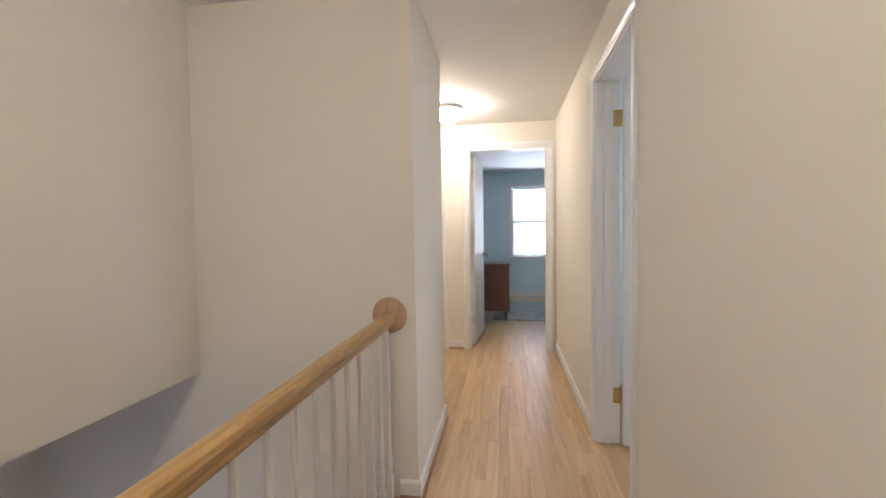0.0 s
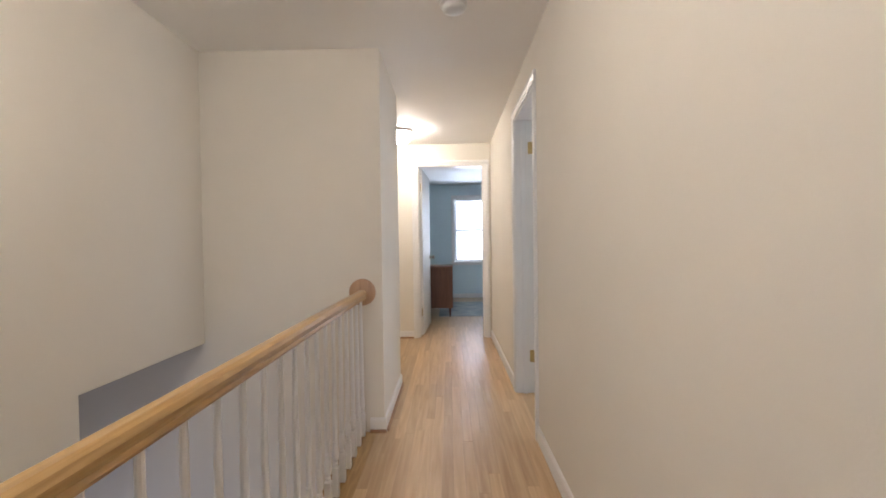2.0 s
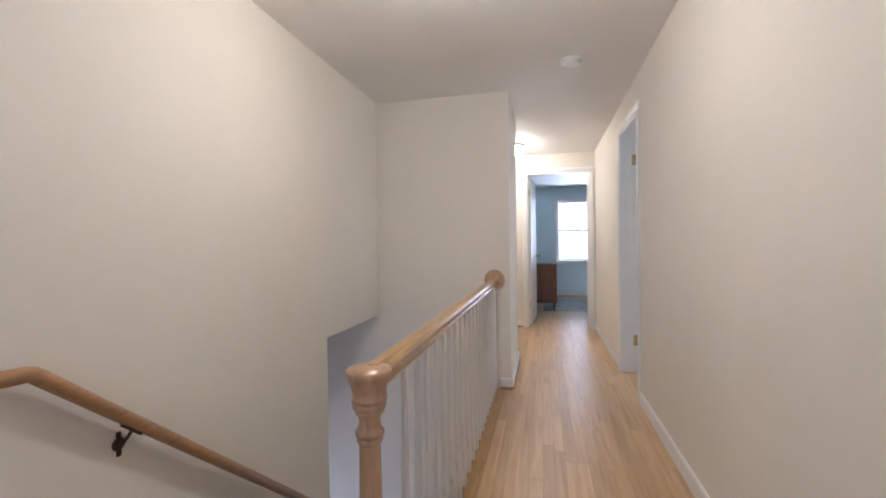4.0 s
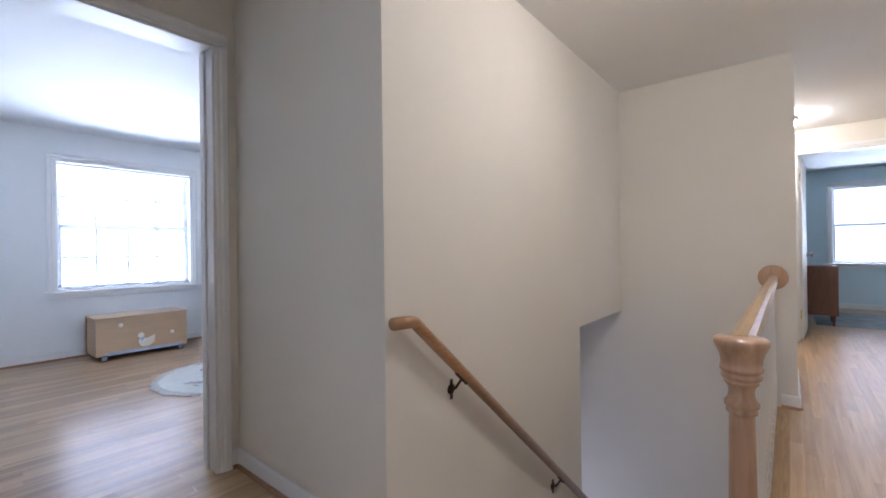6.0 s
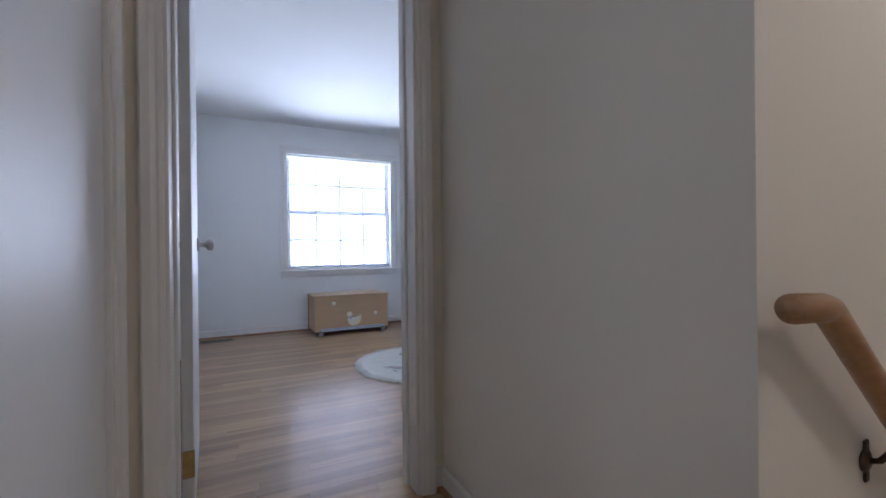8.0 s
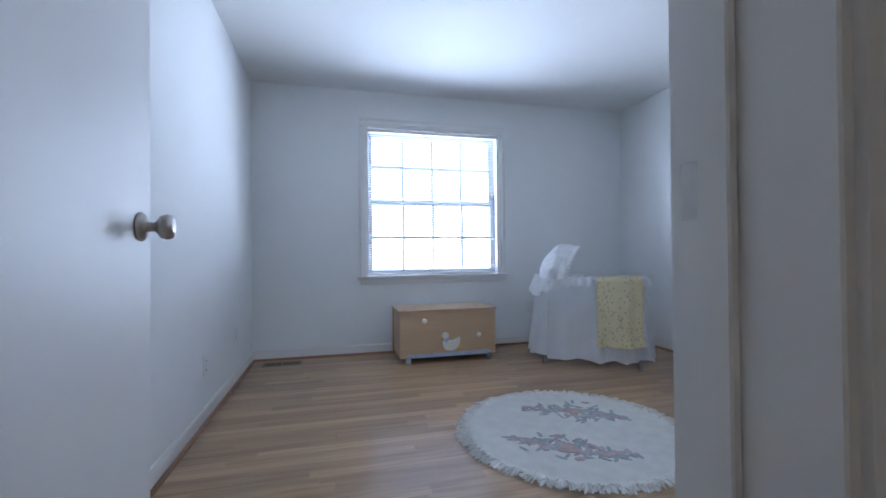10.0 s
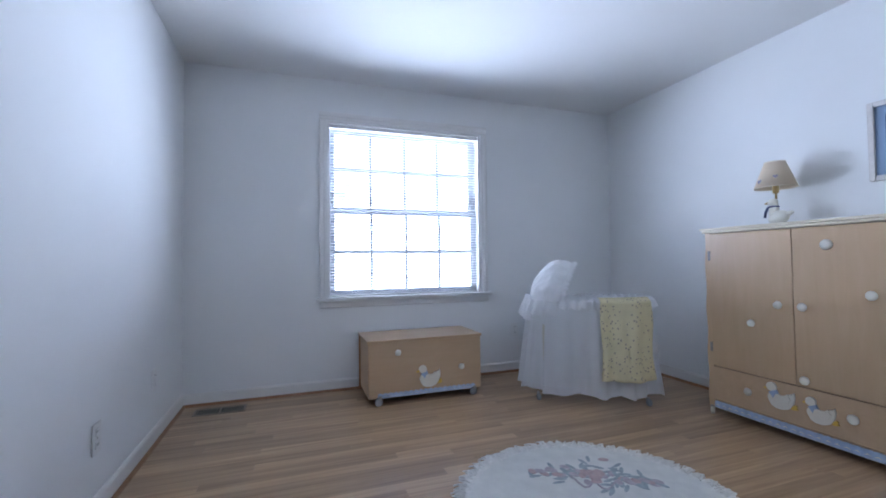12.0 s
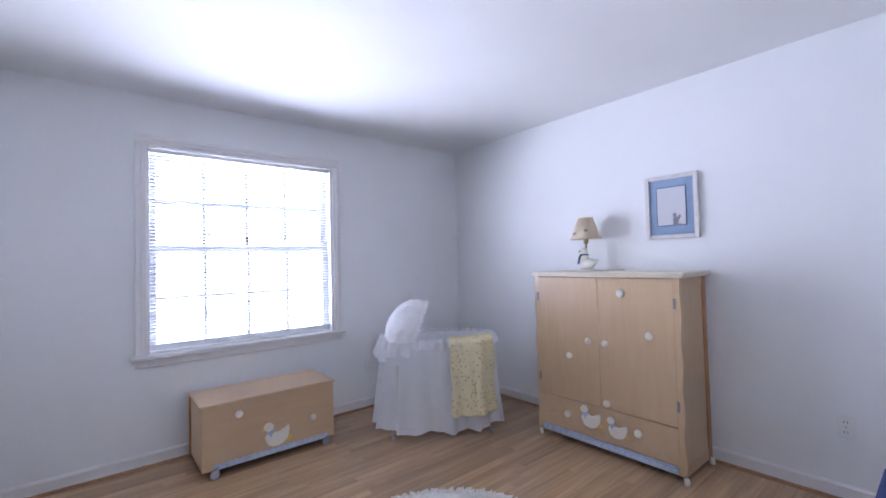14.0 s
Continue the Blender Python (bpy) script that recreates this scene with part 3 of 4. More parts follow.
# handrail on the stair wall
hr = holder("wall_handrail", 0, 0, 0, "round oak handrail on metal brackets on the stair wall", "handrail")
hx = XW + .047
SL = -.868
pts = [(hx, -0.446, .814), (hx, -0.36, .810), (hx, -0.345, .806)] + [(hx, -0.335 + .03 * j, .798 + SL * .03 * j) for j in range(0, 3)] + [(hx, 1.9, .798 + SL * 2.235)]
part("rail", tube(bmesh.new(), pts, .0215, 18), WRAIL, hr, "", True)
for y in (-0.09, 0.82, 1.7):
    z = .798 + SL * (y + .335)
    b = part("bracket", lathe(bmesh.new(), [(.001, 0), (.021, 0), (.022, .004), (.012, .009), (.001, .010)], 16, pose(XW, y, z - .085, 90, 0, 90)), BRONZE, hr, "dark bronze rail bracket", True)
    part("plate", B(XW + .001, XW + .006, y - .009, y + .009, z - .125, z - .045, .003), BRONZE, b)
    part("arm", tube(bmesh.new(), [(XW + .005, y, z - .085), (XW + .022, y + .002, z - .078), (hx - .01, y + .008, z - .055), (hx, y + .012, z - .036)], .0055, 8), BRONZE, b, "", True)
    part("saddle", tube(bmesh.new(), [(hx, y - .022, z - .0275 - SL * .022), (hx, y + .042, z - .0275 + SL * .042)], .007, 8), BRONZE, b)

# ---- bedroom: furniture ----
PEACH = wood("peach lacquered pine", (0.595, 0.42, 0.255), (0.545, 0.378, 0.22), 0.42, (26, 26, 3), False, 0.15, 0.05)
PEACHH = wood("peach lacquered panel", (0.60, 0.42, 0.26), (0.55, 0.38, 0.23), 0.42, (26, 3, 26), False, 0.15, 0.05)
PINE = wood("amber pine edge", (0.46, 0.22, 0.085), (0.34, 0.15, 0.055), 0.4, (30, 30, 4), False, 0.1, 0.05)
CREAM = mat("cream enamel", (0.80, 0.72, 0.56), 0.35, var=0.02, scale=8, bump=0.01)
WHITEE = mat("white enamel", (0.84, 0.81, 0.72), 0.3, var=0.02, scale=20, bump=0.01)
BLUEP = mat("light blue paint", (0.48, 0.60, 0.79), 0.45, var=0.12, scale=30, bump=0.02)
YELLOWP = mat("yellow paint", (0.75, 0.52, 0.10), 0.4, var=0.05, scale=20, bump=0)
ZINC = mat("dull zinc", (0.30, 0.29, 0.28), 0.6, 0.5, 0.1, 40, 0.02)
CLEARW = mat("clear grey caster", (0.42, 0.43, 0.45), 0.25, var=0.1, scale=30, bump=0)


def caster(parent, x, y, z, r=.026, material=None, rz=0):
    m = pose(x, y, z, 0, 0, rz)
    w = part("caster", lathe(bmesh.new(), [(.001, -.011), (r * .8, -.011), (r, -.006), (r, .006), (r * .8, .011), (.001, .011)], 20, m @ pose(0, 0, r, 0, 90, 0)), material or CLEARW, parent, "small round caster wheel", True)
    part("fork", lathe(bmesh.new(), [(.009, r), (.012, r * 1.5), (.010, r * 2.3)], 10, m @ pose(0, .012, 0)), STEEL, w)


def ellipse(cx, cy, a, b, k=18, rot=0.0):
    c, s = math.cos(rot), math.sin(rot)
    return [(cx + a * math.cos(t) * c - b * math.sin(t) * s, cy + a * math.cos(t) * s + b * math.sin(t) * c) for t in (2 * math.pi * i / k for i in range(k))]


def duck(parent, m, s):
    """A flat painted duck facing local -x, s metres long, standing out along local z."""
    body = [(-.5, .05), (-.52, .18), (-.44, .34), (-.30, .42), (-.15, .36), (.0, .31), (.15, .33), (.26, .43), (.32, .37), (.38, .48), (.43, .43), (.50, .54), (.54, .34), (.50, .12), (.42, -.06), (.28, -.20), (.05, -.28), (-.20, -.27), (-.38, -.18)]
    b = part("duck", prism(bmesh.new(), [(x * s, y * s) for x, y in body], m, .009), WHITEE, parent, "white painted wooden duck")
    part("head", prism(bmesh.new(), ellipse(-.36 * s, .60 * s, .20 * s, .19 * s), m, .011), WHITEE, b)
    part("neck_bow", prism(bmesh.new(), [(x * s, y * s) for x, y in ((-.46, .36), (-.30, .44), (-.16, .50), (-.10, .36), (-.22, .30), (-.28, .14), (-.36, .26))], m, .013), BLUEP, b, "light blue neck bow")
    part("wing", prism(bmesh.new(), [(x * s, y * s) for x, y in ((-.18, .18), (.05, .26), (.30, .34), (.40, .26), (.30, .06), (.05, -.02), (-.12, .04))], m, .013), WHITEE, b)
    part("bill", prism(bmesh.new(), [(x * s, y * s) for x, y in ((-.54, .60), (-.68, .50), (-.66, .45), (-.52, .48))], m, .008), YELLOWP, b, "yellow bill")
    part("foot", prism(bmesh.new(), [(x * s, y * s) for x, y in ((.40, -.02), (.56, .06), (.62, .0), (.58, -.06), (.64, -.12), (.50, -.16), (.38, -.14))], m, .007), YELLOWP, b, "yellow foot")


def wave_strip(parent, m, length, h, amp, n, label):
    """A blue painted strip whose upper edge is cut into waves."""
    top = []
    k = n * 8
    for i in range(k + 1):
        x = length * i / k
        top.append((x, h + amp * abs(math.sin(math.pi * n * i / k))))
    s = part("wave_strip", prism(bmesh.new(), [(0, 0), (length, 0)] + top[::-1], m, .008), BLUEP, parent, label)
    bm = bmesh.new()
    for i in range(n):
        x = length * (i + .5) / n
        prism(bm, [(x - length / n * .45, h * .35), (x, h * .62), (x + length / n * .45, h * .35), (x, h * .48)], m, .0095)
    part("wave_line", bm, WHITEE, s)


def button(parent, m, r=.021, label="round white wooden button"):
    return part("button", lathe(bmesh.new(), [(.001, 0), (r * .95, 0), (r, .004), (r * .92, .010), (r * .55, .014), (.001, .015)], 24, m), WHITEE, parent, label, True)


cord = [(.53, -.016, .76), (.535, -.022, .72), (.545, -.026, .695), (.56, -.026, .69), (.566, -.024, .70)]
part("tilt_cord", tube(bmesh.new(), cord, .004, 6), CLEARW, WB, "small grey blind cord end", True)

# toy chest on casters under the window
CX0, CX1, CY0, CY1 = -5.835, -5.437, -.417, .397
chest = holder("toy_chest", 0, 0, 0, "peach wooden toy chest with a white duck, on casters", "toy chest")
part("front_panel", B(CX1 - .034, CX1 - .016, CY0 + .012, CY1 - .004, .044, .404, .003), PEACHH, chest)
part("side_panel", B(CX0 + .03, CX1 - .034, CY0 + .012, CY0 + .03, .044, .404, .002), PEACH, chest)
part("side_panel", B(CX0 + .03, CX1 - .034, CY1 - .03, CY1 - .012, .044, .404, .002), PEACH, chest)
part("back_panel", B(CX0 + .012, CX0 + .03, CY0 + .002, CY1 - .002, .034, .404, .002), PINE, chest, "amber pine back panel")
part("bottom", B(CX0 + .03, CX1 - .034, CY0 + .03, CY1 - .03, .056, .07), PEACH, chest)
part("lid", B(CX0, CX1, CY0, CY1, .405, .423, .005, 2), PEACHH, chest)
mf = Matrix.Translation((CX1 - .016, 0, 0)) @ Matrix(((0, 0, 1, 0), (1, 0, 0, 0), (0, 1, 0, 0), (0, 0, 0, 1)))
button(chest, mf @ pose(-.208, .333, 0), .021)
button(chest, mf @ pose(.245, .202, 0), .021)
duck(chest, mf @ pose(.012, .126, 0), .140)
wave_strip(chest, mf @ pose(-.345, .045, 0), .69, .022, .010, 20, "light blue wave-cut strip")
for x in (CX0 + .06, CX1 - .002):
    for y in (CY0 + .075, CY1 - .07):
        caster(chest, x, y, .0, .026)

# wardrobe
AX0, AX1, AY0, AY1, AH = -4.622, -3.632, 1.540, 1.915, 1.118
ward = holder("wardrobe", 0, 0, 0, "peach wooden child's wardrobe with duck drawer, on casters", "wardrobe")


def scallop(z0, z1, w, n, amp, flip):
    """Outline of a stile whose outer edge swells in and out."""
    pts = []
    for i in range(41):
        t = i / 40
        pts.append((w + amp * math.sin(2 * math.pi * n * t), z0 + (z1 - z0) * t))
    o = [(0, z0)] + pts + [(0, z1)]
    return [(-x, z) for x, z in o][::-1] if flip else o


mw = Matrix.Translation((0, AY0 + .02, 0)) @ Matrix(((1, 0, 0, 0), (0, 0, -1, 0), (0, 1, 0, 0), (0, 0, 0, 1)))
part("stile", prism(bmesh.new(), scallop(.036, AH - .03, .034, 4, .0038, True), mw @ pose(AX0 + .05, 0, 0), .02), PEACH, ward)
part("stile", prism(bmesh.new(), scallop(.036, AH - .03, .034, 4, .0038, False), mw @ pose(AX1 - .05, 0, 0), .02), PEACH, ward)
part("back_panel", B(AX0 + .02, AX1 - .02, AY1 - .012, AY1, .03, AH - .03), PEACH, ward)
for x0, x1 in ((AX0 + .02, AX0 + .036), (AX1 - .036, AX1 - .02)):
    s = part("side_panel", B(x0 + .004, x1 - .004, AY0 + .022, AY1 - .013, .034, AH - .03), PEACH, ward)
    part("side_rail", B(x0, x1, AY0 + .06, AY1 - .05, .03, .095, .002), PEACHH, s)
    part("side_rail", B(x0, x1, AY0 + .06, AY1 - .05, AH - .085, AH - .031, .002), PEACHH, s)
    part("side_stile", B(x0, x1, AY0 + .022, AY0 + .06, .03, AH - .031, .002), PEACH, s)
    part("side_stile", B(x0 - .002, x1 + .002, AY1 - .05, AY1 - .001, .027, AH - .031, .002), PINE, s, "amber pine rear edge")
part("base_rail", B(AX0 + .05, AX1 - .05, AY0 + .002, AY0 + .02, .036, .084, .002), PEACHH, ward)
part("shelf", B(AX0 + .036, AX1 - .036, AY0 + .024, AY1 - .014, .282, .292), PEACH, ward)
part("bottom", B(AX0 + .036, AX1 - .036, AY0 + .024, AY1 - .014, .05, .062), PEACH, ward)
t = part("top", B(AX0 - .012, AX1 + .012, AY0 - .010, AY1 + .004, AH - .014, AH, .004, 2), CREAM, ward, "cream painted top")
part("top_moulding", B(AX0 - .003, AX1 + .003, AY0 - .005, AY1 + .002, AH - .030, AH - .0145, .006, 3), CREAM, t)
xm = -4.126
for x0, x1, kx in ((AX0 + .048, xm - .0015, xm - .062), (xm + .0015, AX1 - .048, xm + .050)):
    d = part("door", B(x0, x1, AY0 - .002, AY0 + .017, .290, AH - .034, .003, 2), PEACH, ward)
    part("knob", lathe(bmesh.new(), [(.001, 0), (.010, 0), (.009, .010), (.017, .014), (.021, .020), (.019, .027), (.010, .031), (.001, .032)], 20, pose(kx, AY0 - .002, .687, 90)), WHITEE, d, "white wooden knob", True)
mb = mw @ pose(0, 0, .022)
button(ward, mb @ pose(-4.339, .573, 0), .020)
button(ward, mb @ pose(-3.975, .994, 0), .026)
button(ward, mb @ pose(-3.815, .761, 0), .022)
button(ward, mb @ pose(-4.087, .32, 0), .022)
dr = part("drawer", B(AX0 + .048, AX1 - .048, AY0 - .002, AY0 + .017, .088, .284, .003, 2), PEACHH, ward)
button(dr, mb @ pose(-4.369, .186, 0), .021, "white wooden drawer knob")
button(dr, mb @ pose(-3.899, .194, 0), .023, "white wooden drawer knob")
duck(ward, mb @ pose(-4.198, .178, 0), .122)
duck(ward, mb @ pose(-4.022, .160, 0), .112)
wave_strip(ward, mb @ pose(AX0 + .055, .040, -.004), AX1 - AX0 - .11, .038, .003, 24, "light blue wave strip")
for z in (.40, .95):
    part("hinge", B(AX1 - .05, AX1 - .036, AY0 - .006, AY0 - .001, z - .028, z + .028, .001), ZINC, ward, "small metal hinge")
    part("hinge", B(AX0 + .036, AX0 + .05, AY0 - .006, AY0 - .001, z - .028, z + .028, .001), ZINC, ward, "small metal hinge")
for x in (AX0 + .045, AX1 - .012):
    for y in (AY0 - .012, AY1 - .03):
        caster(ward, x, y, 0, .020, WHITEE, 40)

# lamp on the wardrobe
LX, LY = -4.345, 1.788
lamp = holder("table_lamp", LX, LY, AH, "small nursery lamp with a goose base and cream shade, unlit", "table lamp")
lamp.scale = (.97, .97, .93)
SHADE = cloth("cream lamp shade", (0.90, 0.79, 0.64), 0.02, 0.4, 60)
bm = bmesh.new()
ro, ri = [], []
prof_o = [(.107, .240), (.052, .400)]
for k, (r, z) in enumerate(prof_o):
    ro.append([bm.verts.new((r * math.cos(2 * math.pi * i / 40), r * math.sin(2 * math.pi * i / 40), z)) for i in range(40)])
    ri.append([bm.verts.new(((r - .0025) * math.cos(2 * math.pi * i / 40), (r - .0025) * math.sin(2 * math.pi * i / 40), z)) for i in range(40)])
for i in range(40):
    j = (i + 1) % 40
    bm.faces.new((ro[0][i], ro[0][j], ro[1][j], ro[1][i]))
    bm.faces.new((ri[0][j], ri[0][i], ri[1][i], ri[1][j]))
    bm.faces.new((ro[1][i], ro[1][j], ri[1][j], ri[1][i]))
    bm.faces.new((ro[0][j], ro[0][i], ri[0][i], ri[0][j]))
shade = part("shade", bm, SHADE, lamp, "cream fabric shade with small blue hearts", True)
HEART = mat("grey blue print", (0.30, 0.30, 0.42), 0.8, bump=0)
for a, z, s in ((-112, .280, .016), (-165, .31, .011), (-58, .30, .012)):
    r = .107 - .055 * (z - .240) / .160 + .0005
    m = pose(r * math.cos(radians(a)), r * math.sin(radians(a)), z, 90 - 18, 0, a + 90)
    part("heart", prism(bmesh.new(), [(0, -s), (-s, 0), (-s * .95, s * .5), (-s * .5, s * .75), (0, s * .35), (s * .5, s * .75), (s * .95, s * .5), (s, 0)], m, .0007), HEART, shade)
for rr, zz in ((.1065, .240), (.0525, .400)):
    part("shade_trim", tube(bmesh.new(), [(rr * math.cos(2 * math.pi * i / 32), rr * math.sin(2 * math.pi * i / 32), zz) for i in range(33)], .0028, 6), CREAM, shade)
part("stem", lathe(bmesh.new(), [(.006, .17), (.006, .205), (.016, .207), (.017, .245), (.014, .262), (.012, .27), (.020, .285), (.022, .31), (.014, .335), (.001, .34)], 16), BRASS, lamp, "brass socket and stem", True)
part("spider", B(-.0515, .0515, -.0015, .0015, .393, .397), STEEL, lamp)
bm = bmesh.new()
lathe(bm, [(.001, 0), (.062, 0), (.064, .005), (.058, .012), (.001, .013)], 28)
for c, r, sc, rot in (((.012, 0, .052), .05, (1.15, .75, .85), -18), ((-.014, 0, .10), .030, (.85, .85, 1.5), 14), ((-.018, 0, .150), .026, (1.05, .9, .95), 0), ((.064, 0, .070), .022, (1.4, .7, .6), -25)):
    mm = Matrix.Translation(c) @ pose(0, 0, 0, 0, rot, 0) @ Matrix.Diagonal((*sc, 1))
    bmesh.ops.create_uvsphere(bm, u_segments=20, v_segments=12, radius=r, matrix=mm)
base = part("base", bm, WHITEE, lamp, "white glazed goose base", True)
bm = bmesh.new()
bmesh.ops.create_cone(bm, segments=12, radius1=.011, radius2=.004, depth=.03, cap_ends=True, matrix=pose(-.05, 0, .148, 0, -95, 0))
part("beak", bm, mat("mustard glaze", (0.5, 0.36, 0.14), .3, bump=0), base)
part("scarf", tube(bmesh.new(), [(.025 * math.cos(2 * math.pi * i / 16) - .016, .023 * math.sin(2 * math.pi * i / 16), .122) for i in range(17)], .006, 8), mat("slate blue glaze", (0.10, 0.12, 0.22), .4, bump=0), base, "dark blue scarf", True)
part("scarf_end", tube(bmesh.new(), [(-.032, -.022, .12), (-.042, -.03, .09), (-.046, -.034, .055)], .007, 8), mat("slate blue cloth", (0.10, 0.12, 0.22), .5, bump=0), base, "", True)
CORD = mat("grey lamp cord", (0.25, 0.24, 0.22), 0.5, bump=0)
part("cord", tube(bmesh.new(), [(.05, .0, .004), (.10, .03, .004), (.16, .06, .004), (.20, .11, .0045), (.205, .143, .003), (.206, .150, -.05), (.206, .152, -.35)], .0025, 8), CORD, lamp, "thin lamp cord", True)

# framed picture
PX0, PX1, PZ0, PZ1 = -3.982, -3.668, 1.316, 1.717
pic = holder("framed_picture", 0, 0, 0, "small framed print with a light blue mat on the wall", "picture")
FRAMEM = mat("pale whitewashed frame", (0.72, 0.69, 0.66), 0.45, var=0.06, scale=30, bump=0.02)
yf = BY1 - .004
w = .026
for x0, x1, z0, z1 in ((PX0, PX0 + w, PZ0, PZ1), (PX1 - w, PX1, PZ0, PZ1), (PX0 + w, PX1 - w, PZ0, PZ0 + w), (PX0 + w, PX1 - w, PZ1 - w, PZ1)):
    part("frame_bar", B(x0, x1, yf - .024, yf, z0, z1, .005, 2), FRAMEM, pic)
part("mat_board", B(PX0 + w, PX1 - w, yf - .010, yf - .005, PZ0 + w, PZ1 - w), mat("light blue mat board", (0.42, 0.56, 0.78), .8, var=.03, scale=20), pic, "light blue mat board")
part("mat_edge", B(PX0 + .068, PX1 - .068, yf - .0125, yf - .0105, PZ0 + .080, PZ1 - .074), mat("dark mat line", (0.10, 0.13, 0.24), .8, bump=0), pic)
part("print", B(PX0 + .073, PX1 - .073, yf - .0145, yf - .013, PZ0 + .085, PZ1 - .079), mat("white paper", (0.90, 0.90, 0.92), .8, var=.01, bump=0), pic, "white paper print")
bm = bmesh.new()
cx, cz = (PX0 + PX1) / 2 + .025, PZ0 + .087
mp_ = Matrix.Translation((cx, yf - .0147, cz)) @ Matrix(((1, 0, 0, 0), (0, 0, -1, 0), (0, 1, 0, 0), (0, 0, 0, 1)))
for pts in (ellipse(0, .026, .017, .024), ellipse(-.006, .060, .012, .013), ellipse(.020, .045, .008, .018, 12, -.4), [(-.02, 0), (.03, 0), (.03, .006), (-.02, .006)]):
    prism(bm, pts, mp_, .0006)
part("drawing", bm, mat("grey ink", (0.42, 0.42, 0.47), .8, var=.15, scale=90, bump=0), pic, "small grey drawing")
part("glazing", B(PX0 + w, PX1 - w, yf - .0175, yf - .0165, PZ0 + w, PZ1 - w), GLASS, pic).visible_shadow = False

# bassinet
LINEN = cloth("white cotton", (0.94, 0.95, 0.96), 0.02, 0.5, 130)
EYELET = cloth("white eyelet lace", (0.95, 0.95, 0.96), 0.05, 0.34, 220)
BLANKET = cloth("yellow cotton", (0.94, 0.86, 0.58), 0.04, 0.25, 130)
bas = holder("bassinet", -5.145, 1.077, 0, "white skirted bassinet with a hood, on casters", "bassinet", 58)
rnd = random.Random(5)
RA, RB, RIM = .405, .235, .645


def skirt(bm, z_hi, z_lo, grow, folds, depth, k=220, rows=14, a=RA, b=RB, wob=0.012):
    grid = []
    for j in range(rows + 1):
        t = j / rows
        ring = []
        for i in range(k):
            th = 2 * math.pi * i / k
            n1 = noise.noise(Vector((math.cos(th) * 2.2, math.sin(th) * 2.2, 3.1 + t * .4)))
            fold = math.sin(folds * th + 2.4 * n1) * .55 + math.sin(folds * 2.3 * th + 5 * n1 + .8) * .3
            rr = 1 + grow * t
            off = depth * (t ** .7) * fold + .02 * t * n1
            z = z_hi + (z_lo - z_hi) * t + (wob * math.sin(9 * th + 4 * n1) * t if j == rows else wob * .5 * n1 * t)
            ring.append(bm.verts.new(((a * rr + off) * math.cos(th), (b * rr + off) * math.sin(th), z)))
        grid.append(ring)
    for r0, r1 in zip(grid, grid[1:]):
        for i in range(k):
            bm.faces.new((r0[i], r0[(i + 1) % k], r1[(i + 1) % k], r1[i]))
    return grid


bm = bmesh.new()
skirt(bm, RIM, .075, .15, 11, .040, wob=.007)
sk = part("skirt", bm, LINEN, bas, "gathered white cotton skirt", True)
bm = bmesh.new()
skirt(bm, RIM, .062, .155, 11, .041, rows=14, wob=.009)
bmesh.ops.delete(bm, geom=[v for v in bm.verts if v.co.z > .135], context="VERTS")
part("hem", bm, EYELET, sk, "eyelet hem", True)
# inner liner and mattress
bm = bmesh.new()
lathe_r = []
for z, f in ((RIM + .012, 1.0), (RIM + .02, .97), (RIM - .02, .93), (RIM - .15, .88), (RIM - .17, .5), (RIM - .165, .01)):
    lathe_r.append([bm.verts.new((RA * f * math.cos(2 * math.pi * i / 80), RB * f * math.sin(2 * math.pi * i / 80), z + .004 * math.sin(22 * 2 * math.pi * i / 80))) for i in range(80)])
for r0, r1 in zip(lathe_r, lathe_r[1:]):
    for i in range(80):
        bm.faces.new((r0[i], r0[(i + 1) % 80], r1[(i + 1) % 80], r1[i]))
part("liner", bm, LINEN, bas, "padded white liner", True)
# ruffled rim
bm = bmesh.new()
k = 320
rings = []
for j, (f, z) in enumerate(((.96, RIM + .028), (1.01, RIM + .035), (1.05, RIM + .015), (1.085, RIM - .03))):
    ring = []
    for i in range(k):
        th = 2 * math.pi * i / k
        wv = math.sin(46 * th + 2 * math.sin(5 * th)) * (.006, .004, .008, .014)[j]
        ring.append(bm.verts.new(((RA * f + wv) * math.cos(th), (RB * f + wv) * math.sin(th), z + wv * .8)))
    rings.append(ring)
for r0, r1 in zip(rings, rings[1:]):
    for i in range(k):
        bm.faces.new((r0[i], r0[(i + 1) % k], r1[(i + 1) % k], r1[i]))
part("rim_ruffle", bm, EYELET, bas, "white eyelet rim ruffle", True)
# hood at one end: a deep bonnet with an upright, slightly forward-leaning mouth
bm = bmesh.new()
nu, nv = 56, 26
grid = []
HX, HD, HH, HW = -RA * .49, RA * .49, .250, RB * .95


def bonnet(s, th, grow=1.0):
    """s runs from the mouth (0) to the back (1), th over the arch."""
    rr = max(0.0, 1 - s ** 2.8) ** (1 / 2.3)
    lean = .10 * math.sin(th) ** 1.2 * (1 - s) ** .8
    rr *= 1 + .10 * math.sin(math.pi * min(1.0, s * 1.25))
    return Vector((HX - HD * s * .97 + lean, HW * grow * math.cos(th) * max(rr, .03), RIM + .02 + HH * grow * math.sin(th) ** .85 * max(rr, .03)))


